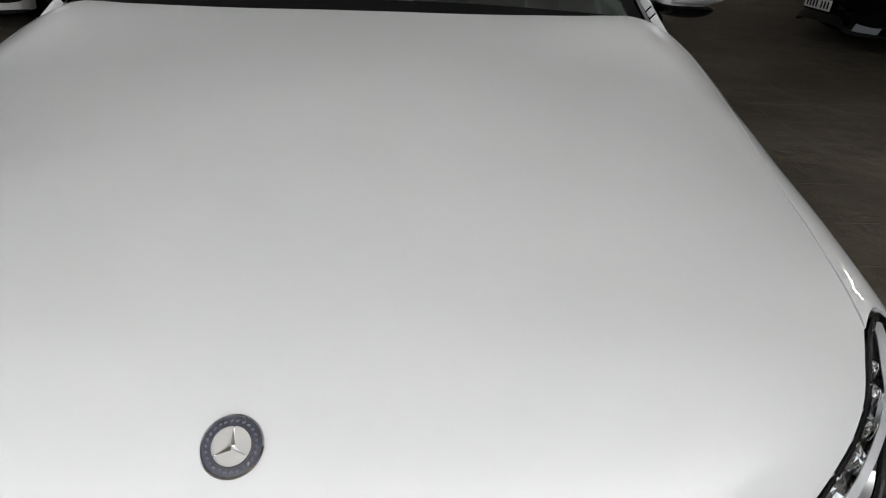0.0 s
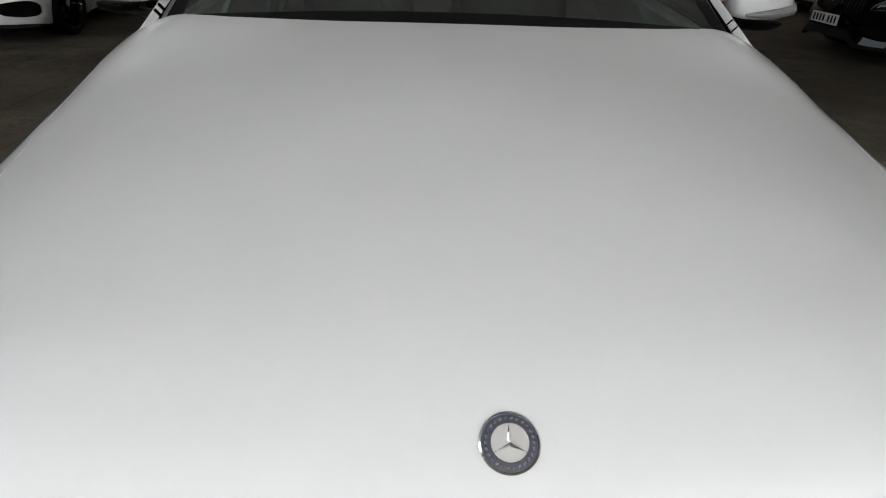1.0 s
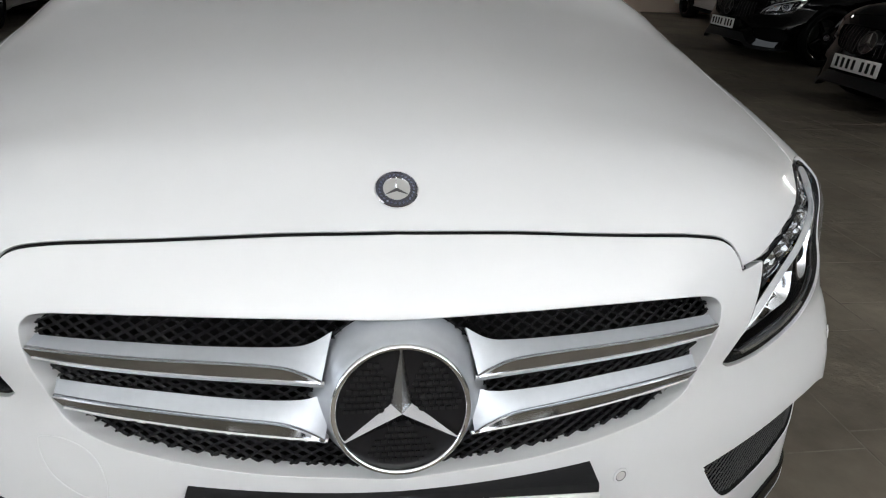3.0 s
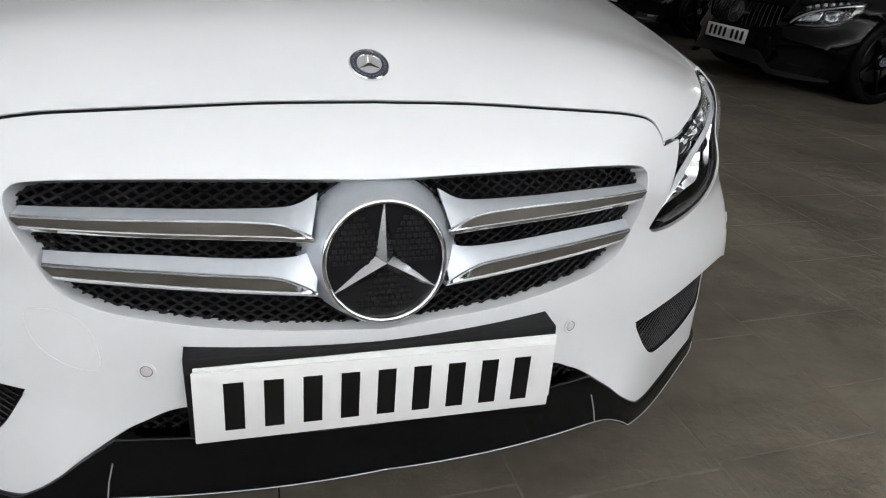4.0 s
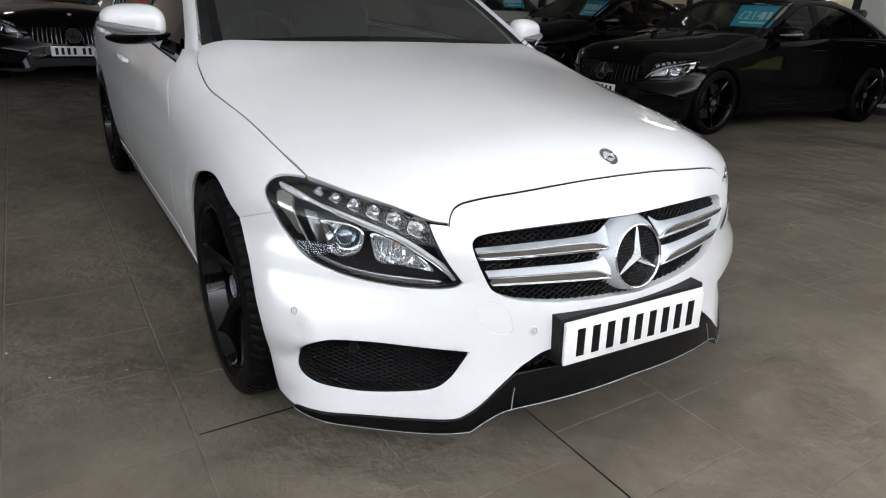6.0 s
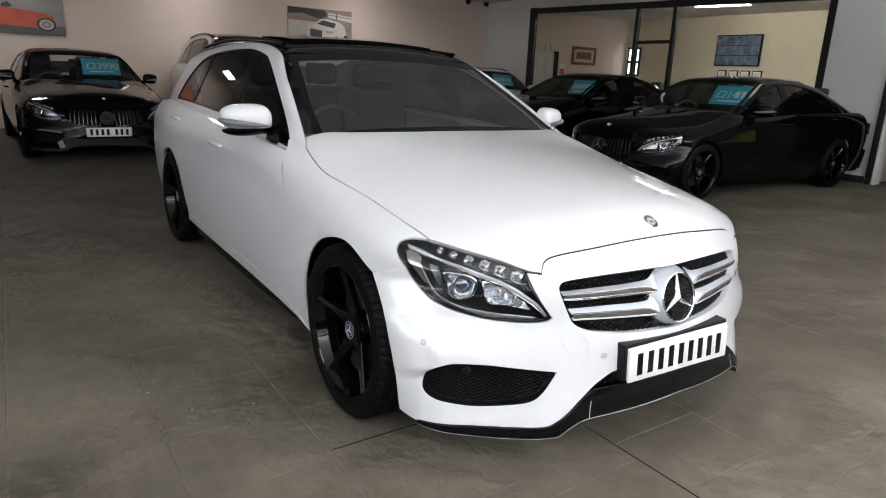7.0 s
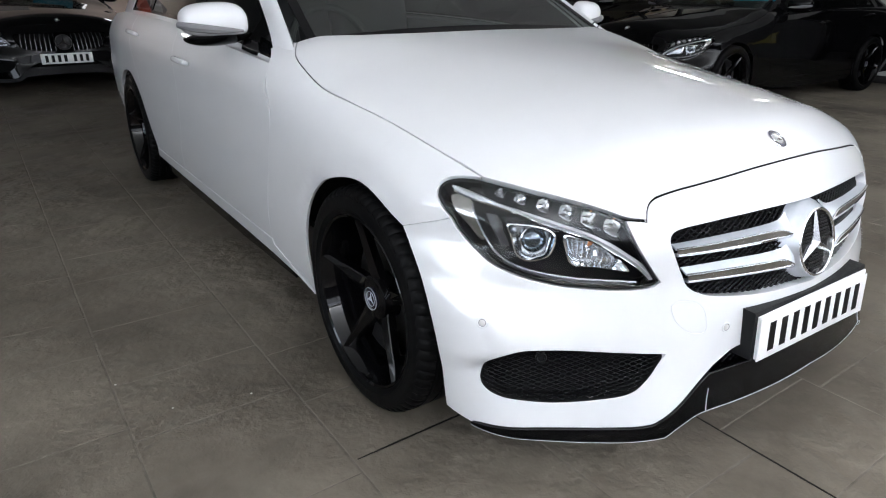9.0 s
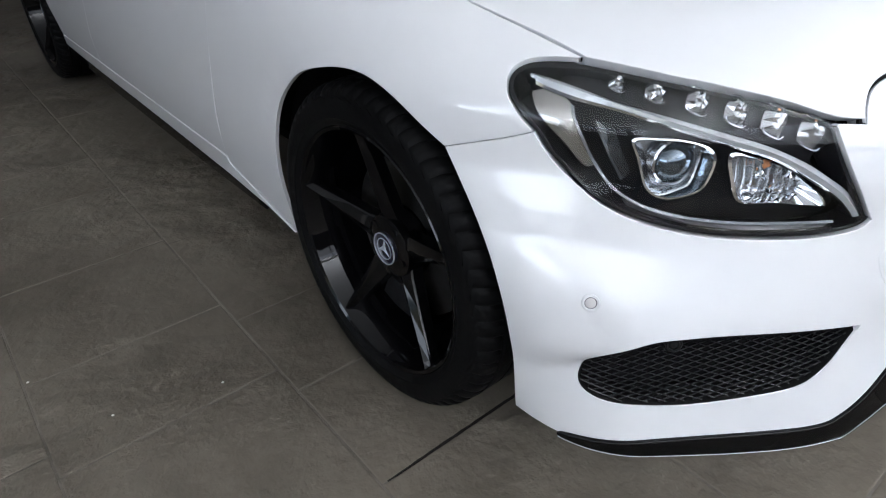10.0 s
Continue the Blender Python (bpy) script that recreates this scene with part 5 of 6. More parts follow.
    panel("tailgate", paint, car, lambda x, y, z: np.minimum(f(x, y, z), cabin(x, y, z)), backward, path([(-0.60, 0.50), (0.60, 0.50)], [(0.60, 0.50), (0.63, 0.80), (0.60, 1.0), (0.50, 1.30)] if estate else [(0.60, 0.50), (0.63, 0.75), (0.62, 0.98)], [(0.50, 1.30), (-0.50, 1.30)] if estate else [(0.62, 0.98), (-0.62, 0.98)], [(-0.50, 1.30), (-0.60, 1.0), (-0.63, 0.80), (-0.60, 0.50)] if estate else [(-0.62, 0.98), (-0.63, 0.75), (-0.60, 0.50)]), [inset(tail, -0.01)] if estate else [], step=st * 1.5, depth=0.02)
    panel("rear_bumper", paint, car, f, backward, path([(-0.80, 0.22), (0.80, 0.22)], [(0.80, 0.22), (0.82, 0.49)], [(0.82, 0.49), (-0.82, 0.49)], [(-0.82, 0.49), (-0.80, 0.22)]), step=st * 1.5, depth=0.02)
    for s in (1, -1):
        panel("tail_lamp", TAIL_RED, car, f, backward, path([(0.52, 0.74), (0.80, 0.70)], [(0.80, 0.70), (0.80, 0.86)], [(0.80, 0.86), (0.52, 0.84)], [(0.52, 0.84), (0.52, 0.74)]), s=s, step=st, depth=0.01, off=0.004)
    # near-black floor pan and inner bulkhead, unseen, added to keep the inside dark
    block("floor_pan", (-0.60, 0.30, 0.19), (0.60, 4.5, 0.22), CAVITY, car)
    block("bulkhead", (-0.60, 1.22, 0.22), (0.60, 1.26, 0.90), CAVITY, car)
    # cabin: dash, wheel, seats, headlining
    bm = bmesh.new()
    box(bm, (-0.66, 1.42, 0.62), (0.66, 1.92, 0.935), 0.05, segments=3)
    part("dashboard", bm, LEATHER, car, "black dashboard")
    bm = bmesh.new()
    lathe(bm, [(0.185 + 0.016 * math.cos(t), 0.016 * math.sin(t)) for t in np.linspace(0, math.tau, 9)[:-1]], 36, Matrix.Translation((-0.36, 1.98, 0.89)) @ Matrix.Rotation(radians(68), 4, "X"), closed=True)
    box(bm, (-0.17, -0.03, -0.01), (0.17, 0.03, 0.01), 0.005, Matrix.Translation((-0.36, 1.98, 0.89)) @ Matrix.Rotation(radians(68), 4, "X"))
    part("steering_wheel", bm, LEATHER, car)
    for x, y in ((-0.36, 2.35), (0.36, 2.35), (-0.36, 3.2), (0.36, 3.2)):
        seat = empty("seat")
        seat.parent = car
        bm = bmesh.new()
        box(bm, (x - 0.26, y - 0.05, 0.42), (x + 0.26, y + 0.48, 0.58), 0.05, segments=3)
        part("cushion", bm, LEATHER, seat)
        bm = bmesh.new()
        box(bm, (x - 0.25, -0.07, 0.0), (x + 0.25, 0.07, 0.60), 0.06, Matrix.Translation((0, y + 0.48, 0.55)) @ Matrix.Rotation(radians(-16), 4, "X"), segments=3)
        part("backrest", bm, LEATHER, seat)
        bm = bmesh.new()
        box(bm, (x - 0.13, -0.05, 0.0), (x + 0.13, 0.05, 0.17), 0.04, Matrix.Translation((0, y + 0.66, 1.14)) @ Matrix.Rotation(radians(-12), 4, "X"), segments=3)
        part("headrest", bm, LEATHER, seat)
    panel("headlining", LINING, car, cabin, roofward, inset(ro, 0.03), step=0.08, depth=0.0, off=-0.04)
    bm = bmesh.new()
    box(bm, (-0.11, -0.012, -0.03), (0.11, 0.012, 0.03), 0.01, Matrix.Translation((0.0, 2.06, 1.23)))
    part("rear_view_mirror", bm, GLOSS_BLACK, car)
    return car


# ---- the showroom ----
WALL = grain(material("painted_wall", (0.70, 0.69, 0.66), 0.75), 1.2, (0.66, 0.65, 0.62), (0.72, 0.71, 0.68), rough=(0.6, 0.85), bump=0.0006, bump_scale=60)
# Peach tone puts the warm glow on the back wall into its colour.
WARM_LIT_WALL = grain(material("warm_lit_wall", (0.68, 0.56, 0.48), 0.75), 1.2, (0.64, 0.53, 0.45), (0.70, 0.58, 0.50), rough=(0.6, 0.85), bump=0.0006, bump_scale=60)
OFFICE_WALL = grain(material("cream_office_wall", (0.66, 0.58, 0.42), 0.8), 1.5, (0.62, 0.54, 0.38), (0.69, 0.61, 0.45), rough=(0.6, 0.85))
# Dark grey that puts dimness into wall colour: back room, unseen side wall.
DIM_WALL = grain(material("dim_grey_wall", (0.04, 0.04, 0.042), 0.7), 1.2, (0.033, 0.033, 0.035), (0.048, 0.048, 0.05), rough=(0.6, 0.85))
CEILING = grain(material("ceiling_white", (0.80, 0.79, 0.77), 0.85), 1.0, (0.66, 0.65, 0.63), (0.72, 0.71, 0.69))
# Shaded and lit copies of the ceiling colour, for bonnet reflections and bounce.
CEILING_SHADED = grain(material("shaded_mid_ceiling", (0.42, 0.42, 0.41), 0.85), 1.0, (0.39, 0.39, 0.38), (0.45, 0.45, 0.44))
CEILING_LIT = grain(material("lit_front_ceiling", (0.84, 0.83, 0.81), 0.85), 1.0, (0.82, 0.81, 0.79), (0.86, 0.85, 0.83))
FRAME = grain(material("dark_grey_frame", (0.014, 0.012, 0.013), 0.4, spec=0.3), 30.0, (0.011, 0.010, 0.011), (0.018, 0.016, 0.017))
GROUT = grain(material("worn_joint", (0.10, 0.09, 0.08), 0.9, spec=0.1), 5.0, (0.030, 0.026, 0.021), (0.23, 0.204, 0.170), bump=0.003, bump_scale=60)
SLATE = grain(material("slate_floor_tile", (0.14, 0.13, 0.115), 0.6, spec=0.07), 1.3, (0.041, 0.035, 0.027), (0.190, 0.166, 0.132), rough=(0.50, 0.80))


def cleft(m):
    """Ripples and ridges of split stone."""
    b = m.node_tree.nodes["Principled BSDF"]
    tc = node(m, "ShaderNodeTexCoord")
    geo = node(m, "ShaderNodeNewGeometry")
    n1 = node(m, "ShaderNodeTexNoise", Scale=1.7, Detail=2.0, Roughness=0.5)
    n2 = node(m, "ShaderNodeTexNoise", Scale=6.5, Detail=5.0, Roughness=0.56, Distortion=0.12)
    n3 = node(m, "ShaderNodeTexNoise", Scale=30.0, Detail=5.0, Roughness=0.6)
    patch = node(m, "ShaderNodeMapRange")
    for k, v in (("From Min", 0.42), ("From Max", 0.66), ("To Min", 0.12), ("To Max", 1.0)):
        patch.inputs[k].default_value = v
    mul = node(m, "ShaderNodeMath")
    mul.operation = "MULTIPLY"
    add = node(m, "ShaderNodeMath")
    add.operation = "MULTIPLY_ADD"
    for n in (n1, n2, n3):
        link(m, geo.outputs["Position"], n.inputs["Vector"])
    link(m, n1.outputs["Fac"], patch.inputs["Value"])
    link(m, patch.outputs[0], mul.inputs[0])
    link(m, n2.outputs["Fac"], mul.inputs[1])
    link(m, n3.outputs["Fac"], add.inputs[0])
    add.inputs[1].default_value = 0.06
    link(m, mul.outputs[0], add.inputs[2])
    bp = node(m, "ShaderNodeBump", Strength=1.0, Distance=0.040)
    link(m, add.outputs[0], bp.inputs["Height"])
    link(m, bp.outputs[0], b.inputs["Normal"])
    for n in m.node_tree.nodes:
        if n.bl_idname == "ShaderNodeMapping":
            link(m, geo.outputs["Position"], n.inputs[0])


cleft(SLATE)
ASPHALT = grain(material("asphalt", (0.05, 0.05, 0.05), 0.9), 3.0, (0.04, 0.04, 0.04), (0.065, 0.065, 0.063), bump=0.003)
TUBE = material("strip_light_glow", (0.9, 0.9, 0.9), 0.4, emit=(1.0, 0.98, 0.94), power=190.0)
FILL_PANEL = material("fill_panel_glow", (0.9, 0.9, 0.9), 0.4, emit=(1.0, 0.99, 0.97), power=26.0)
CARD_BLUE = grain(material("price_card_blue", (0.02, 0.42, 0.62), 0.35), 30.0, (0.016, 0.38, 0.57), (0.025, 0.46, 0.68))
CARD_INK = material("price_card_white", (0.75, 0.80, 0.82), 0.5)
PAPER = material("white_paper", (0.75, 0.74, 0.70), 0.7)
WOOD_RED = grain(material("red_brown_frame", (0.20, 0.06, 0.03), 0.4), 12.0, (0.16, 0.05, 0.025), (0.25, 0.08, 0.04), stretch=(1, 1, 6))

BACK_Y, CEIL = 12.9, 3.12


def right_x(y):
    return 8.45 + (y - 3.0) * 0.05


def slab(name, corners, z0, z1, mat, label="", category="", kind="structure"):
    bm = bmesh.new()
    lo = [bm.verts.new((x, y, z0)) for x, y in corners]
    hi = [bm.verts.new((x, y, z1)) for x, y in corners]
    bm.faces.new(lo[::-1])
    bm.faces.new(hi)
    for i in range(len(lo)):
        j = (i + 1) % len(lo)
        bm.faces.new((lo[i], lo[j], hi[j], hi[i]))
    return tagged(part(name, bm, mat, smooth=False), label, category, kind=kind)


slab("ground", [(-400, -400), (400, -400), (400, 400), (-400, 400)], -0.30, -0.06, ASPHALT, "dark asphalt ground outside the showroom", "ground")
# Unseen screen outside, added to keep the bright horizon out of reflections.
HORIZON_BRICK = grain(material("horizon_brick", (0.16, 0.12, 0.10), 0.9), 2.0, (0.12, 0.09, 0.075), (0.20, 0.15, 0.125))
slab("wall_horizon_block", [(-60, -24), (60, -24), (60, -23), (-60, -23)], -0.06, 9.0, HORIZON_BRICK, "unseen brick-coloured screen added to block the bright horizon", "wall")
floor = slab("floor", [(-9.4, -6.4), (15.0, -6.4), (15.0, 13.2), (-9.4, 13.2)], -0.05, -0.0014, GROUT, "dark slate-tiled showroom floor with thin grout joints", "floor")
slab("wall_north", [(-9.4, BACK_Y), (15.0, BACK_Y), (15.0, BACK_Y + 0.2), (-9.4, BACK_Y + 0.2)], -0.05, 3.3, WARM_LIT_WALL, "back wall with the warm light on it put into a pale peach colour", "wall")
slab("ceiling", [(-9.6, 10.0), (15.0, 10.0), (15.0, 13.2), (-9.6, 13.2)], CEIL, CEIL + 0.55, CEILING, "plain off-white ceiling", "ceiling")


# Unseen ceiling, greyed mid-room and whitened at the front to shape the light.
slab("ceiling_mid", [(-9.6, 4.6), (8.5, 4.6), (8.9, 10.0), (-9.6, 10.0)], CEIL + 0.004, CEIL + 0.55, CEILING_SHADED, "unseen mid-room ceiling, greyed to reflect and bounce less light", "ceiling")
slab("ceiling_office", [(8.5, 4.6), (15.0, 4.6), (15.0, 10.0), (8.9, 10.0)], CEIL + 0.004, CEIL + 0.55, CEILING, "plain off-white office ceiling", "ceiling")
slab("ceiling_front", [(-9.6, -5.7), (15.0, -5.7), (15.0, 4.6), (-9.6, 4.6)], CEIL + 0.18, CEIL + 0.55, CEILING_LIT, "raised unseen ceiling over the shop front, brightness put into its white", "ceiling")


def w_top(y):
    """The glazing's upper edge, which climbs a little towards the back."""
    return 2.58 + (y - W0) * 0.026


def wall_strip(name, y0, y1, z0, z1, mat, label):
    t = 0.15
    slab(name, [(right_x(y0), y0), (right_x(y0) + t, y0), (right_x(y1) + t, y1), (right_x(y1), y1)], z0, z1, mat, label, "wall")


W0, W1 = 3.90, 11.12
wall_strip("wall_east_1", W1, BACK_Y, 0, CEIL, WALL, "white painted side wall")
wall_strip("wall_east_2", 3.02, W0, 0, CEIL + 0.42, WALL, "white painted side wall")
strip = slab("wall_east_3", [(right_x(W0), W0), (right_x(W0) + 0.15, W0), (right_x(W1) + 0.15, W1), (right_x(W1), W1)], 2.6, CEIL + 0.42, WALL, "white painted strip over the office glazing", "wall")
for v in strip.data.vertices:
    if v.co.z < 2.7:
        v.co.z = w_top(v.co.y) + 0.115
wall_strip("wall_east_4", W0, W1, 0, 0.55, WALL, "low wall under the office glazing")
# Unseen wall, coloured dark so black paint reflects little and bounce drops.
wall_strip("wall_east_5", -5.5, 1.85, 0, CEIL + 0.42, DIM_WALL, "unseen side wall, coloured dark to dim reflections and bounce")
wall_strip("wall_east_6", 1.85, 3.02, 2.1, CEIL + 0.42, WALL, "white painted wall over the doorway")
block("baseboard", (8.42, 3.04, 0), (8.449, 3.84, 0.10), FRAME, label="dark skirting along the side wall", bevel=0.004)
bpy.data.objects["baseboard"]["kind"] = "structure"


def glazing():
    """The office's dark-framed window wall with its door."""
    w = empty("window_1", Matrix(), "dark-framed glazed office partition with a door", "window", kind="structure")

    def bar(name, y0, y1, z0, z1, d=0.015, rise=0.0):
        bm = bmesh.new()
        x0, x1 = right_x(y0), right_x(y1)
        vs = [bm.verts.new(q) for q in ((x0 - d, y0, z0), (x0 + d + 0.05, y0, z0), (x1 + d + 0.05, y1, z0 + rise), (x1 - d, y1, z0 + rise), (x0 - d, y0, z1), (x0 + d + 0.05, y0, z1), (x1 + d + 0.05, y1, z1 + rise), (x1 - d, y1, z1 + rise))]
        for q in ((3, 2, 1, 0), (4, 5, 6, 7), (0, 1, 5, 4), (1, 2, 6, 5), (2, 3, 7, 6), (3, 0, 4, 7)):
            bm.faces.new([vs[i] for i in q])
        return part(name, bm, FRAME, w, smooth=False)

    bar("window_frame", W0, W0 + 0.11, 0.50, w_top(W0) + 0.13)
    bar("window_frame", W1 - 0.20, W1, 0.50, w_top(W1) + 0.13)
    bar("window_frame", W0, W1, w_top(W0), w_top(W0) + 0.12, 0.018, w_top(W1) - w_top(W0))
    bar("window_frame", W0, W1, 0.50, 0.60, 0.018)
    bar("mullion", 6.80, 6.88, 0.58, w_top(6.8) + 0.05, 0.012)
    bar("mullion", 7.70, 7.79, 0.58, w_top(7.7) + 0.05, 0.012)
    bar("transom", 6.86, 7.72, 2.02, 2.08, 0.01)
    for y0, y1 in ((W0 + 0.1, 6.82), (6.86, 7.72), (7.77, W1 - 0.18)):
        bm = bmesh.new()
        vs = [bm.verts.new(q) for q in ((right_x(y0) + 0.03, y0, 0.58), (right_x(y0) + 0.03, y0, w_top(y0) + 0.03), (right_x(y1) + 0.03, y1, w_top(y1) + 0.03), (right_x(y1) + 0.03, y1, 0.58))]
        bm.faces.new(vs)
        part("pane", bm, CLEAR, w, smooth=False).visible_shadow = False


glazing()
# office behind the glazing
slab("wall_office", [(14.4, -1.0), (14.6, -1.0), (14.6, 12.9), (14.4, 12.9)], 0, CEIL + 0.3, OFFICE_WALL, "cream painted office wall", "wall")
slab("wall_office_side", [(8.62, 3.0), (14.4, 3.0), (14.4, 3.2), (8.62, 3.2)], 0, CEIL + 0.3, OFFICE_WALL, "cream painted office side wall", "wall")


def strip_light(m, length, label, power_mat=TUBE):
    o = empty("strip_light", m, label, "ceiling light", "ceiling lights")
    bm = bmesh.new()
    box(bm, (-length / 2, -0.05, 0.0), (length / 2, 0.05, 0.04), 0.008)
    part("housing", bm, PAPER, o)
    bm = bmesh.new()
    tube(bm, [(-length / 2 + 0.03, 0, -0.012), (length / 2 - 0.03, 0, -0.012)], 0.016, 10)
    part("tube", bm, power_mat, o, "lit white tube")
    return o


strip_light(pose(11.9, 8.1, CEIL - 0.06, 0, 0, -75), 1.25, "lit office ceiling tube; the nearer of the two is added")
# Second tube, unseen, added to brighten the office.
strip_light(pose(11.9, 5.2, CEIL - 0.06, 0, 0, -75), 1.25, "lit office ceiling tube; the nearer of the two is added")


def roof_light(x, y, label, z=CEIL - 0.004):
    """An added glowing panel that brightens the back wall, two panes with a bar between."""
    o = empty("roof_light", pose(x, y, z), label, "ceiling light", "ceiling lights")
    for k in (-1, 1):
        block("diffuser", (-0.17, k * 0.17 - 0.155, -0.012), (0.17, k * 0.17 + 0.155, 0.0), FILL_PANEL, o, "glowing white face of the added panel")
    for a, b, c, d in ((-0.20, -0.355, 0.20, -0.325), (-0.20, 0.325, 0.20, 0.355), (-0.20, -0.325, -0.17, 0.325), (0.17, -0.325, 0.20, 0.325), (-0.17, -0.015, 0.17, 0.015)):
        block("frame", (a, b, -0.02), (c, d, 0.0), PAPER, o)


# Fill panels, unseen, added over the back wall to lift its brightness.
for x in (-2.2, 1.4, 5.0):
    roof_light(x, 11.75, "unseen twin panel added to brighten the back wall")


def flat_poly(name, pts, m, mat, parent):
    bm = bmesh.new()
    prism(bm, pts, 0.0015, m)
    return part(name, bm, mat, parent, smooth=False)


def canvas(name, x0, z0, x1, z1, ground, shapes, label):
    """A picture on the back wall: a stretched canvas with a few plain shapes."""
    o = empty(name, Matrix(), label, "picture")
    block("canvas", (x0, BACK_Y - 0.035, z0), (x1, BACK_Y, z1), ground, o, bevel=0.003)
    for k, (mat, pts) in enumerate(shapes):
        m = Matrix.Translation((x0, BACK_Y - 0.0355 - 0.0016 * k, z0)) @ Matrix.Rotation(radians(90), 4, "X")
        flat_poly("painted_shape", [(px * (x1 - x0), pz * (z1 - z0)) for px, pz in pts], m, mat, o)
    return o


def ellipse(cx, cy, rx, ry, n=20):
    return [(cx + rx * math.cos(math.tau * k / n), cy + ry * math.sin(math.tau * k / n)) for k in range(n)]


PRINT_GREY = grain(material("print_grey", (0.30, 0.28, 0.27), 0.6), 3.0, (0.22, 0.21, 0.21), (0.38, 0.35, 0.33), stretch=(0.4, 1, 1))
PRINT_RED = grain(material("print_red", (0.55, 0.10, 0.05), 0.6), 4.0, (0.48, 0.08, 0.04), (0.62, 0.13, 0.07))
PRINT_DARK = material("print_dark", (0.05, 0.045, 0.045), 0.6)
PRINT_PALE = grain(material("print_pale", (0.52, 0.48, 0.44), 0.6), 6.0, (0.46, 0.42, 0.38), (0.58, 0.54, 0.50))
PRINT_TAN = grain(material("print_tan", (0.30, 0.21, 0.15), 0.6), 2.5, (0.16, 0.11, 0.08), (0.42, 0.31, 0.24), stretch=(0.5, 1, 1.5))
PRINT_WHITE = grain(material("print_white", (0.62, 0.58, 0.54), 0.6), 6.0, (0.55, 0.51, 0.47), (0.68, 0.64, 0.60))
PRINT_GROUND = grain(material("print_ground", (0.12, 0.10, 0.095), 0.6), 5.0, (0.09, 0.075, 0.07), (0.16, 0.14, 0.13), stretch=(0.4, 1, 1))
roadster = [(PRINT_GROUND, [(0, 0), (1, 0), (1, 0.20), (0, 0.27)]),
            (PRINT_RED, [(0.0, 0.60), (0.185, 0.63), (0.306, 0.575), (0.58, 0.526), (0.80, 0.48), (0.89, 0.41), (0.91, 0.17), (0.73, 0.15), (0.17, 0.21), (0.0, 0.25)]),
            (PRINT_DARK, [(0.064, 0.675), (0.185, 0.715), (0.306, 0.695), (0.35, 0.58), (0.155, 0.62)]),
            (PRINT_GREY, [(0.09, 0.665), (0.185, 0.69), (0.22, 0.64), (0.155, 0.63)]),
            (PRINT_DARK, [(0.397, 0.62), (0.458, 0.675), (0.503, 0.574), (0.397, 0.562)])]
for u, v in ((0.075, 0.31), (0.815, 0.235)):
    roadster += [(PRINT_DARK, ellipse(u, v, 0.096, 0.145)), (PRINT_PALE, ellipse(u, v, 0.074, 0.112)), (PRINT_GREY, ellipse(u, v, 0.050, 0.076)), (PRINT_PALE, ellipse(u, v, 0.020, 0.03))]
canvas("wall_canvas", -2.30, 1.65, -0.75, 2.44, PRINT_GREY, roadster, "printed canvas with a red open car shape on grey")
offroad = [(PRINT_PALE, [(0, 0.62), (0.45, 0.60), (0.42, 0.25), (0, 0.10)]),
           (PRINT_DARK, [(0.0, 0.80), (0.0, 1.0), (0.57, 0.96), (0.60, 0.80), (0.48, 0.70), (0.22, 0.84)]),
           (PRINT_WHITE, [(0.62, 0.90), (1.0, 0.84), (1.0, 0.66), (0.62, 0.76)]),
           (PRINT_GROUND, [(0.62, 0.85), (1.0, 0.79), (1.0, 0.77), (0.62, 0.83)]),
           (PRINT_GROUND, [(0.74, 0.88), (0.76, 0.875), (0.76, 0.70), (0.74, 0.71)])]
offroad += [(PRINT_WHITE, [(0.27, 0.14), (0.29, 0.45), (0.40, 0.55), (0.50, 0.70), (0.60, 0.72), (0.80, 0.64), (0.88, 0.52), (0.92, 0.20), (0.75, 0.10), (0.50, 0.08)]),
           (PRINT_DARK, [(0.43, 0.55), (0.53, 0.67), (0.74, 0.60), (0.71, 0.45)]),
           (PRINT_DARK, [(0.33, 0.18), (0.33, 0.40), (0.52, 0.36), (0.51, 0.14)]),
           (PRINT_GREY, [(0.57, 0.29), (0.57, 0.36), (0.69, 0.36), (0.69, 0.29)]),
           (PRINT_DARK, ellipse(0.895, 0.17, 0.032, 0.10)), (PRINT_DARK, ellipse(0.745, 0.10, 0.038, 0.11))]
canvas("wall_canvas", 3.48, 1.86, 5.0, 2.57, PRINT_TAN, offroad, "printed canvas with a pale car shape on brown")

SCREEN_BLUE = grain(material("monitor_picture", (0.03, 0.05, 0.09), 0.3, emit=(0.02, 0.035, 0.07), power=0.10), 7.0, (0.002, 0.006, 0.02), (0.26, 0.32, 0.40), detail=3.0)


def monitor():
    o = empty("monitor", Matrix(), "wall monitor split into nine dim blue pictures", "monitor")
    x, y0, y1, z0, z1 = 14.36, 8.48, 9.75, 1.83, 2.62
    block("casing", (x - 0.02, y0, z0), (x + 0.04, y1, z1), TRIM, o, bevel=0.006)
    for i in range(3):
        for j in range(3):
            w, h = (y1 - y0 - 0.04) / 3, (z1 - z0 - 0.04) / 3
            block("picture", (x - 0.024, y0 + 0.02 + i * w + 0.006, z0 + 0.02 + j * h + 0.006), (x - 0.0205, y0 + 0.02 + (i + 1) * w - 0.006, z0 + 0.02 + (j + 1) * h - 0.006), SCREEN_BLUE, o)


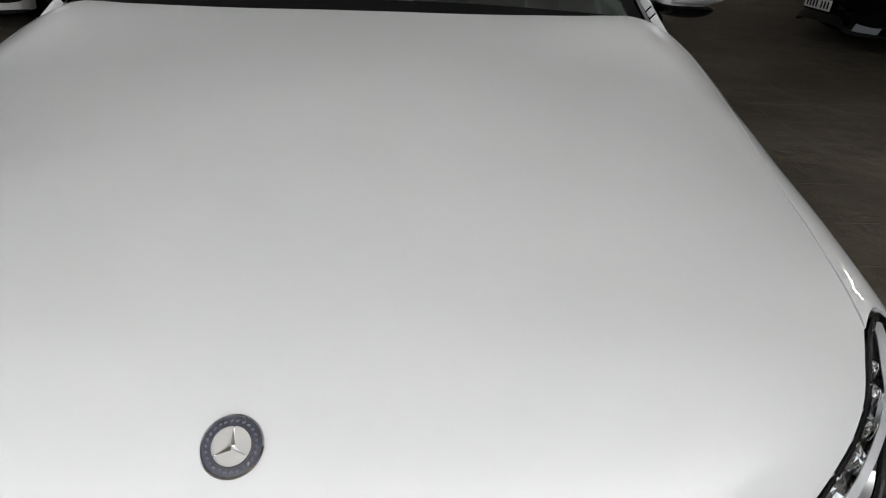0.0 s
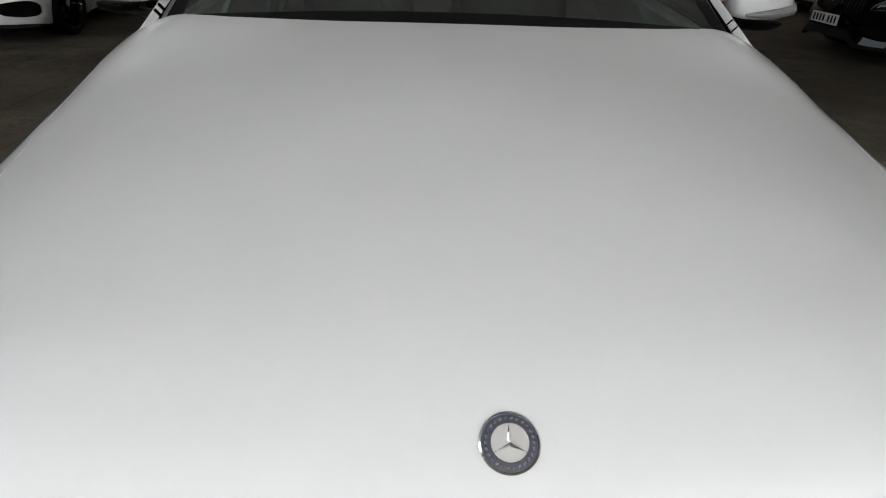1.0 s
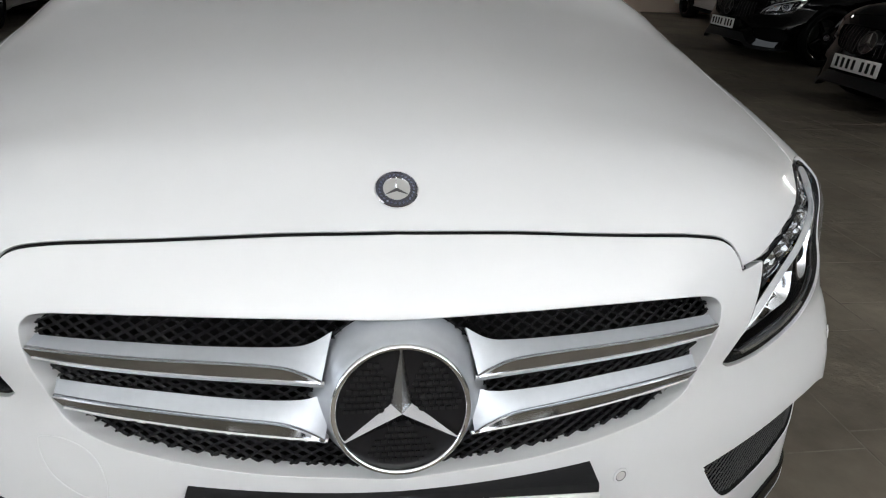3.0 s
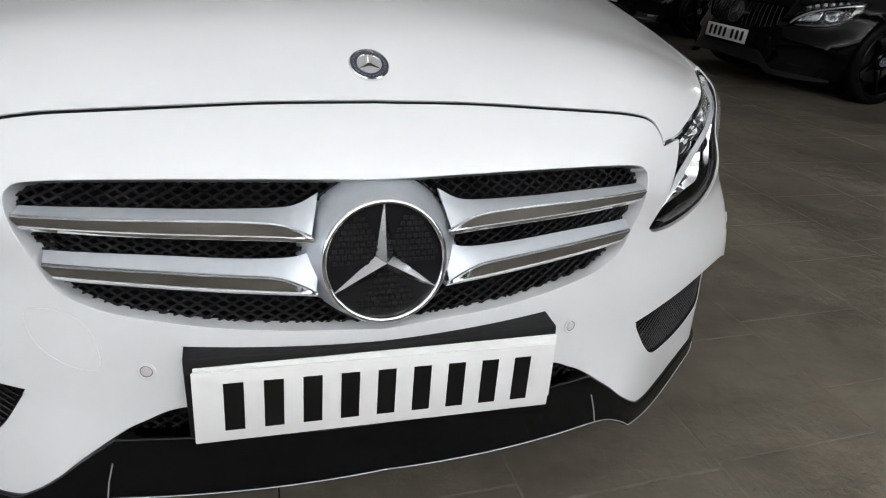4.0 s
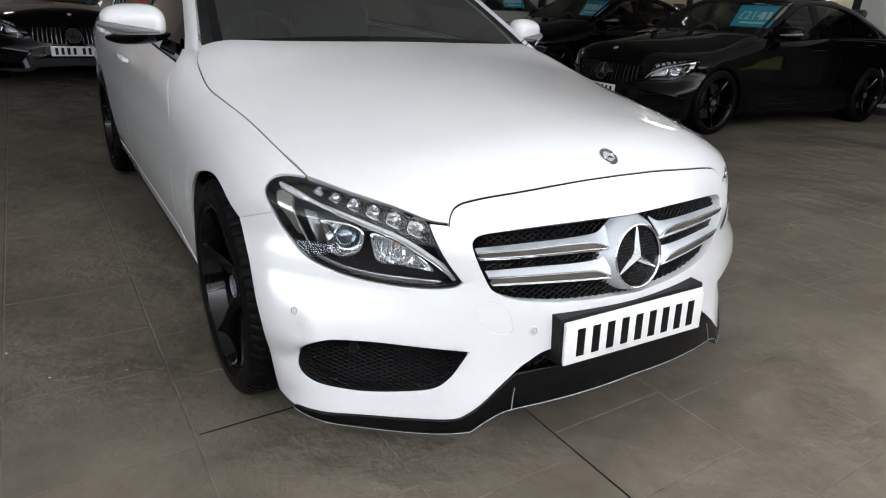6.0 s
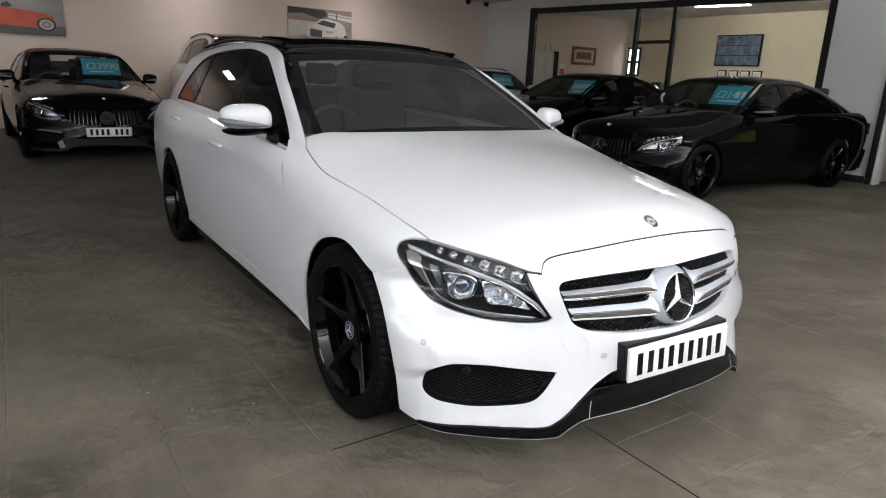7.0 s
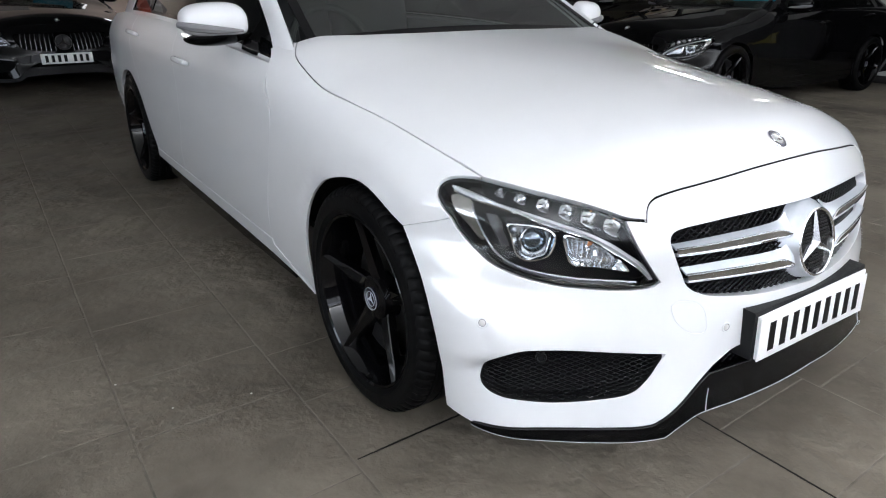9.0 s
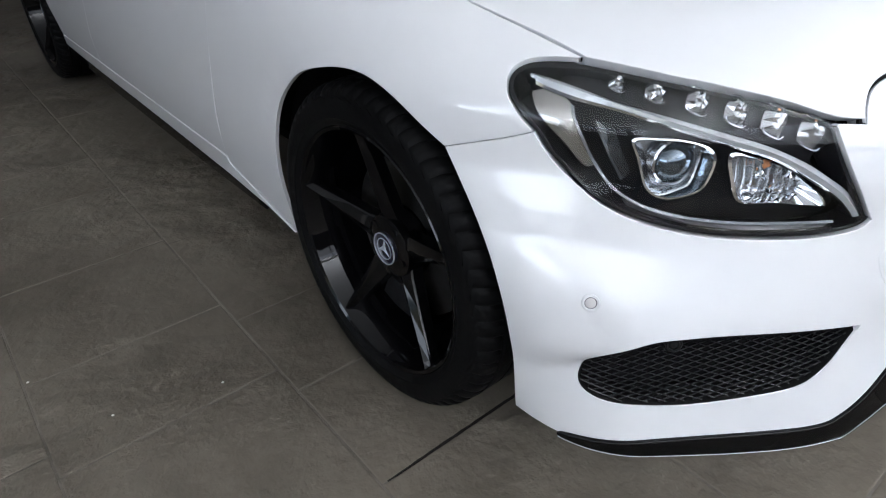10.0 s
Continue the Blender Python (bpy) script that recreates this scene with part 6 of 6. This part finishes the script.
def framed_sheet(y0, y1):
    o = empty("certificate", Matrix(), "pale certificate in a thin black frame", "certificate", "certificates under the monitor")
    block("frame", (14.37, y0, 1.44), (14.40, y1, 1.72), INK, o, bevel=0.004)
    block("sheet", (14.362, y0 + 0.025, 1.465), (14.3695, y1 - 0.025, 1.695), PAPER, o)
    for k in range(3):
        block("bar", (14.3605, y0 + 0.06, 1.52 + k * 0.05), (14.3618, y1 - 0.06, 1.53 + k * 0.05), PRINT_GREY, o)


monitor()
for k in range(4):
    framed_sheet(8.36 + 0.335 * k, 8.36 + 0.335 * k + 0.26)
frame_thing = empty("framed_picture", Matrix(), "small picture in a red-brown wooden frame", "picture")
for lo, hi in (((12.07, 1.74), (13.06, 1.82)), ((12.07, 2.17), (13.06, 2.25)), ((12.07, 1.82), (12.15, 2.17)), ((12.98, 1.82), (13.06, 2.17))):
    block("frame", (lo[0], BACK_Y - 0.04, lo[1]), (hi[0], BACK_Y, hi[1]), WOOD_RED, frame_thing, bevel=0.006)
block("mount", (12.14, BACK_Y - 0.02, 1.81), (12.99, BACK_Y - 0.001, 2.18), PRINT_PALE, frame_thing)
block("print", (12.26, BACK_Y - 0.024, 1.90), (12.87, BACK_Y - 0.0205, 2.10), WOOD_RED, frame_thing)

WHITE_GLOSS = grain(material("white_gloss_door", (0.66, 0.65, 0.62), 0.4), 8.0, (0.62, 0.61, 0.58), (0.69, 0.68, 0.65))
door = empty("door_1", Matrix(), "white panelled door in the office", "door", kind="structure")
block("leaf", (10.60, BACK_Y - 0.05, 0.0), (11.35, BACK_Y, 2.02), WHITE_GLOSS, door)
for x0, x1, z0, z1 in ((10.70, 10.93, 1.15, 1.90), (11.02, 11.25, 1.15, 1.90), (10.70, 10.93, 0.25, 1.0), (11.02, 11.25, 0.25, 1.0)):
    block("door_panel", (x0, BACK_Y - 0.058, z0), (x1, BACK_Y - 0.05, z1), WHITE_GLOSS, door, bevel=0.006)
block("jamb", (11.36, BACK_Y - 0.06, 0.0), (11.52, BACK_Y, 2.06), FRAME, door)
block("door_handle", (11.26, BACK_Y - 0.10, 1.0), (11.32, BACK_Y - 0.05, 1.03), CHROME, door, bevel=0.004)
for x in (11.02, 11.22):
    tagged(block("alarm_box", (x, BACK_Y - 0.04, 2.08), (x + 0.11, BACK_Y, 2.26), WHITE_GLOSS, bevel=0.008), "small pale box on the wall over the door", "alarm box", "alarm boxes")
notice = empty("wall_notice", Matrix(), "small red and white notice on the office wall", "notice")
block("sheet", (11.64, BACK_Y - 0.006, 1.42), (11.84, BACK_Y, 1.74), PAPER, notice)
block("red_field", (11.65, BACK_Y - 0.009, 1.44), (11.83, BACK_Y - 0.0065, 1.60), PRINT_RED, notice)

# bright slit window at the office's far corner
DAY = material("daylight_backdrop", (0.8, 0.8, 0.8), 0.6, emit=(0.9, 0.96, 1.0), power=2.2)
slit = empty("window_2", Matrix(), "narrow bright two-pane office window", "window", kind="structure")
block("window_frame", (14.36, 12.30, 1.50), (14.395, 12.78, 2.34), FRAME, slit)
for z0, z1 in ((1.56, 1.87), (1.95, 2.28)):
    block("pane", (14.352, 12.36, z0), (14.3595, 12.72, z1), DAY, slit)

# doorway to a dim back room
door_2 = empty("door_2", Matrix(), "dark-framed open doorway with a pale inner edge", "door", kind="structure")
block("jamb", (8.38, 2.93, 0.0), (8.61, 3.01, 2.10), FRAME, door_2, bevel=0.004)
block("inner_edge", (8.40, 2.89, 0.0), (8.60, 2.928, 2.04), WHITE_GLOSS, door_2, bevel=0.003)
block("jamb", (8.32, 1.80, 0.0), (8.56, 1.88, 2.10), FRAME, door_2, bevel=0.004)
block("head", (8.36, 1.88, 2.04), (8.59, 2.93, 2.10), FRAME, door_2, bevel=0.004)
# The back room's lack of light is put into its walls' colour.
slab("wall_back_room", [(10.4, -1.0), (10.5, -1.0), (10.5, 3.0), (10.4, 3.0)], 0, CEIL + 0.3, DIM_WALL, "back room wall, its dimness put into the dark colour", "wall")
slab("wall_back_room_2", [(8.4, -1.1), (10.4, -1.1), (10.4, -1.0), (8.4, -1.0)], 0, CEIL + 0.3, DIM_WALL, "back room wall, its dimness put into the dark colour", "wall")
bin_thing = empty("storage_bin", pose(9.3, 2.2, 0), "dark grey storage bin in the back room", "bin")
block("body", (-0.25, -0.25, 0.0), (0.25, 0.25, 0.9), TRIM, bin_thing, bevel=0.02)
block("lid", (-0.27, -0.27, 0.9), (0.27, 0.27, 0.95), FRAME, bin_thing, bevel=0.015)

for x in (8.15, 8.72):
    cam_thing = empty("security_camera", pose(x, 12.72, CEIL), "small black dome camera on the ceiling", "camera", "security cameras")
    bm = bmesh.new()
    lathe(bm, [(0.0, 0.0), (0.07, 0.0), (0.07, -0.04), (0.055, -0.05)], 20)
    part("mount", bm, FRAME, cam_thing)
    bm = bmesh.new()
    lathe(bm, [(0.055, -0.05), (0.05, -0.08), (0.03, -0.105), (0.0, -0.112)], 20)
    part("dome", bm, GLOSS_BLACK, cam_thing)

# shop front behind the camera: plinth, posts and head round open glazing
slab("wall_south", [(-9.4, -5.5), (8.5, -5.5), (8.5, -5.3), (-9.4, -5.3)], 3.05, CEIL + 0.42, WALL, "head of the shop front", "wall")
slab("wall_south_low", [(-9.4, -5.5), (8.5, -5.5), (8.5, -5.3), (-9.4, -5.3)], -0.05, 0.15, FRAME, "low plinth of the shop front", "wall")
for x in (-9.3, -5.8, -2.2, 1.4, 5.0, 8.3):
    slab("trim", [(x - 0.06, -5.48), (x + 0.06, -5.48), (x + 0.06, -5.32), (x - 0.06, -5.32)], 0.15, 3.05, FRAME, "dark upright of the shop front glazing", "frame")
slab("wall_west_1", [(-9.6, 3.8), (-9.4, 3.8), (-9.4, 13.0), (-9.6, 13.0)], -0.05, CEIL, WALL, "white painted side wall", "wall")
slab("wall_west_2", [(-9.6, -5.5), (-9.4, -5.5), (-9.4, -3.8), (-9.6, -3.8)], -0.05, CEIL + 0.42, WALL, "white painted side wall", "wall")
slab("wall_west_3", [(-9.6, -3.8), (-9.4, -3.8), (-9.4, 3.8), (-9.6, 3.8)], 2.75, CEIL + 0.42, WALL, "white painted strip over the side glazing", "wall")

# ---- things ----
make_car(Matrix(), WHITE, "gloss white estate car with black roof and wheels", estate_cabin, True, True)
SALOONS = [pose(3.80, 4.00, 0, 0, 0, -91.7), pose(4.50, 7.20, 0, 0, 0, -90), pose(-0.76, 7.93, 0, 0, 0, 3)]
saloon = make_car(SALOONS[0], BLACK, "gloss black saloon car with black wheels", saloon_cabin, False, False, True, black_roof=False)
saloon["group"] = "black saloons for sale"
for m in SALOONS[1:]:
    copy_thing(saloon, m)
pale = make_car(pose(-4.65, 6.3, 0), SILVER_PAINT, "pale silver white car parked on the slate floor", estate_cabin, True, False, True, black_roof=False)

suv = make_car(pose(1.85, 8.3, 0), SILVER_PAINT, "tall silver white off-road car with a black roof", estate_cabin, True, False, True, black_roof=True)
suv.scale = (1.05, 1.0, 1.27)
hatch = copy_thing(pale, pose(7.05, 8.5, 0, 0, 0, -5))
hatch.scale = (1.0, 0.95, 1.04)

YELLOW = grain(material("yellow_paint", (0.72, 0.60, 0.03), 0.35, coat=1.0), 5.0, (0.68, 0.56, 0.025), (0.75, 0.63, 0.04))
board = empty("yellow_board", Matrix(), "bright yellow board on the dark side wall", "board")
block("panel", (8.285, 0.15, 0.62), (8.312, 1.15, 0.86), YELLOW, board, bevel=0.004)
block("edge", (8.282, 0.13, 0.60), (8.314, 1.17, 0.618), FRAME, board, bevel=0.002)


def price_card(m, text):
    """A blue price card behind a windscreen; what cannot be read stands as plain bars."""
    o = empty("price_card", m, "blue price card with pale writing behind a windscreen", "price card", "price cards")
    bm = bmesh.new()
    box(bm, (-0.21, -0.002, -0.115), (0.21, 0.002, 0.115), 0.001)
    part("card", bm, CARD_BLUE, o)
    if text:
        d = bpy.data.curves.new("price", "FONT")
        d.body, d.size, d.extrude, d.space_character = text, 0.125, 0.0004, 1.0
        d.materials.append(CARD_INK)
        t = new("price", d)
        t.parent = o
        t.matrix_basis = pose(-0.175, -0.0028, -0.035, 90, 0, 0)
    for k in range(len(text), 6):
        bm = bmesh.new()
        box(bm, (-0.17 + k * 0.059, -0.0032, -0.03), (-0.17 + k * 0.059 + 0.036, -0.0024, 0.05))
        part("bar", bm, CARD_INK, o, smooth=False)
    bm = bmesh.new()
    box(bm, (-0.13, -0.0032, -0.080), (0.14, -0.0024, -0.062))
    part("bar", bm, CARD_INK, o, smooth=False)
    return o


spot = pose(0.30, 1.975, 1.165, -34, 0, 0) @ Matrix.Scale(1.2, 4)
for m, text in zip(SALOONS, ("\u00a3214", "", "\u00a323990")):
    price_card(m @ spot, text)
price_card(hatch.matrix_basis @ spot, "")

# ---- floor tiles ----
JOINT = 0.0046
tile_cache = {}


def tile_mesh(ln):
    key = round(ln / 0.005)
    if key not in tile_cache:
        w, l, b = 0.449 - JOINT, ln - JOINT, 0.0011
        v = [(sx * (w / 2 - e), sy * (l / 2 - e), z) for e, z in ((0, -0.004), (0, -b), (b * 0.8, -b * 0.35), (b * 3.0, 0.0)) for sx, sy in ((-1, -1), (1, -1), (1, 1), (-1, 1))]
        f = [(12, 13, 14, 15)] + [(a + i, a + (i + 1) % 4, a + 4 + (i + 1) % 4, a + 4 + i) for a in (0, 4, 8) for i in range(4)]
        me = bpy.data.meshes.new("tile")
        me.from_pydata(v, [], f)
        me.materials.append(SLATE)
        tile_cache[key] = (me, v, f)
    return tile_cache[key]


rng = random.Random(7)
far_v, far_f = [], []
KNOWN = {-3: [1.52], -2: [0.98, 1.29, 1.70], -1: [0.113, 0.58], 0: [0.005], 1: [0.11], 3: [0.07, 0.48]}
for i in range(-21, 33):
    x = -0.15 + 0.449 * i - 0.2245
    joints = list(KNOWN.get(i, [rng.uniform(0, 0.4)]))
    while joints[0] > -6.3:
        joints.insert(0, joints[0] - rng.choice((0.31, 0.40, 0.45, 0.47)))
    while joints[-1] < BACK_Y:
        joints.append(joints[-1] + rng.choice((0.31, 0.40, 0.45, 0.47)))
    for y0, y1 in zip(joints, joints[1:]):
        c = (x, (y0 + y1) / 2)
        me, v, f = tile_mesh(y1 - y0)
        if abs(c[0] + 0.5) < 2.3 and -0.9 < c[1] < 2.4:
            t = new("tile", me)
            t.location = (*c, rng.uniform(-0.0008, 0.0004))
            t.parent = floor
        else:
            b = len(far_v)
            far_v += [(q[0] + c[0], q[1] + c[1], q[2]) for q in v]
            far_f += [tuple(b + k for k in q) for q in f]
tagged(mesh_object("tiles_beyond", far_v, far_f, SLATE, floor, smooth=False), "slate floor tiles", kind="stuff")
# open dark joints and pale grit that the floor shows near the car
DIRT = material("joint_dirt", (0.016, 0.014, 0.013), 0.9, spec=0.05)
GRIT = material("pale_grit", (0.6, 0.58, 0.54), 0.8)
for lo, hi in (((-1.035, 0.577), (-0.60, 0.584)), ((-0.1525, -0.6), (-0.1475, 0.30))):
    bm = bmesh.new()
    lo, hi = Vector((*lo, 0.0)), Vector((*hi, 0.0))
    along = 0 if hi.x - lo.x > hi.y - lo.y else 1
    n, rows = 36, []
    for k in range(n + 1):
        u = k / n
        wide = (0.35 + 0.65 * min(1.0, 4.0 * u, 6.0 * (1 - u))) * rng.uniform(0.75, 1.08)
        q = lo.lerp(hi, u)
        side = 1 - along
        q[side] = (lo[side] + hi[side]) / 2 + rng.uniform(-0.0004, 0.0004)
        half = (hi[side] - lo[side]) / 2 * wide
        a, b = q.copy(), q.copy()
        a[side] -= half
        b[side] += half
        rows.append([bm.verts.new((p.x, p.y, z)) for p, z in ((a, -0.004), (a, 0.0005), (b, 0.0005), (b, -0.004))])
    for r, s in zip(rows, rows[1:]):
        for k in range(3):
            bm.faces.new((r[k], r[k + 1], s[k + 1], s[k]))
    bmesh.ops.recalc_face_normals(bm, faces=bm.faces)
    part("joint_dirt", bm, DIRT, floor, "", False)
for x, y in ((-1.372, 1.078), (-1.486, 1.30), (-1.16, 1.02)):
    bm = bmesh.new()
    bmesh.ops.create_icosphere(bm, subdivisions=1, radius=0.0028)
    for v in bm.verts:
        v.co = Vector((x, y, 0.001)) + Vector((v.co.x * 1.3, v.co.y, v.co.z * 0.5))
    part("grit", bm, GRIT, floor)
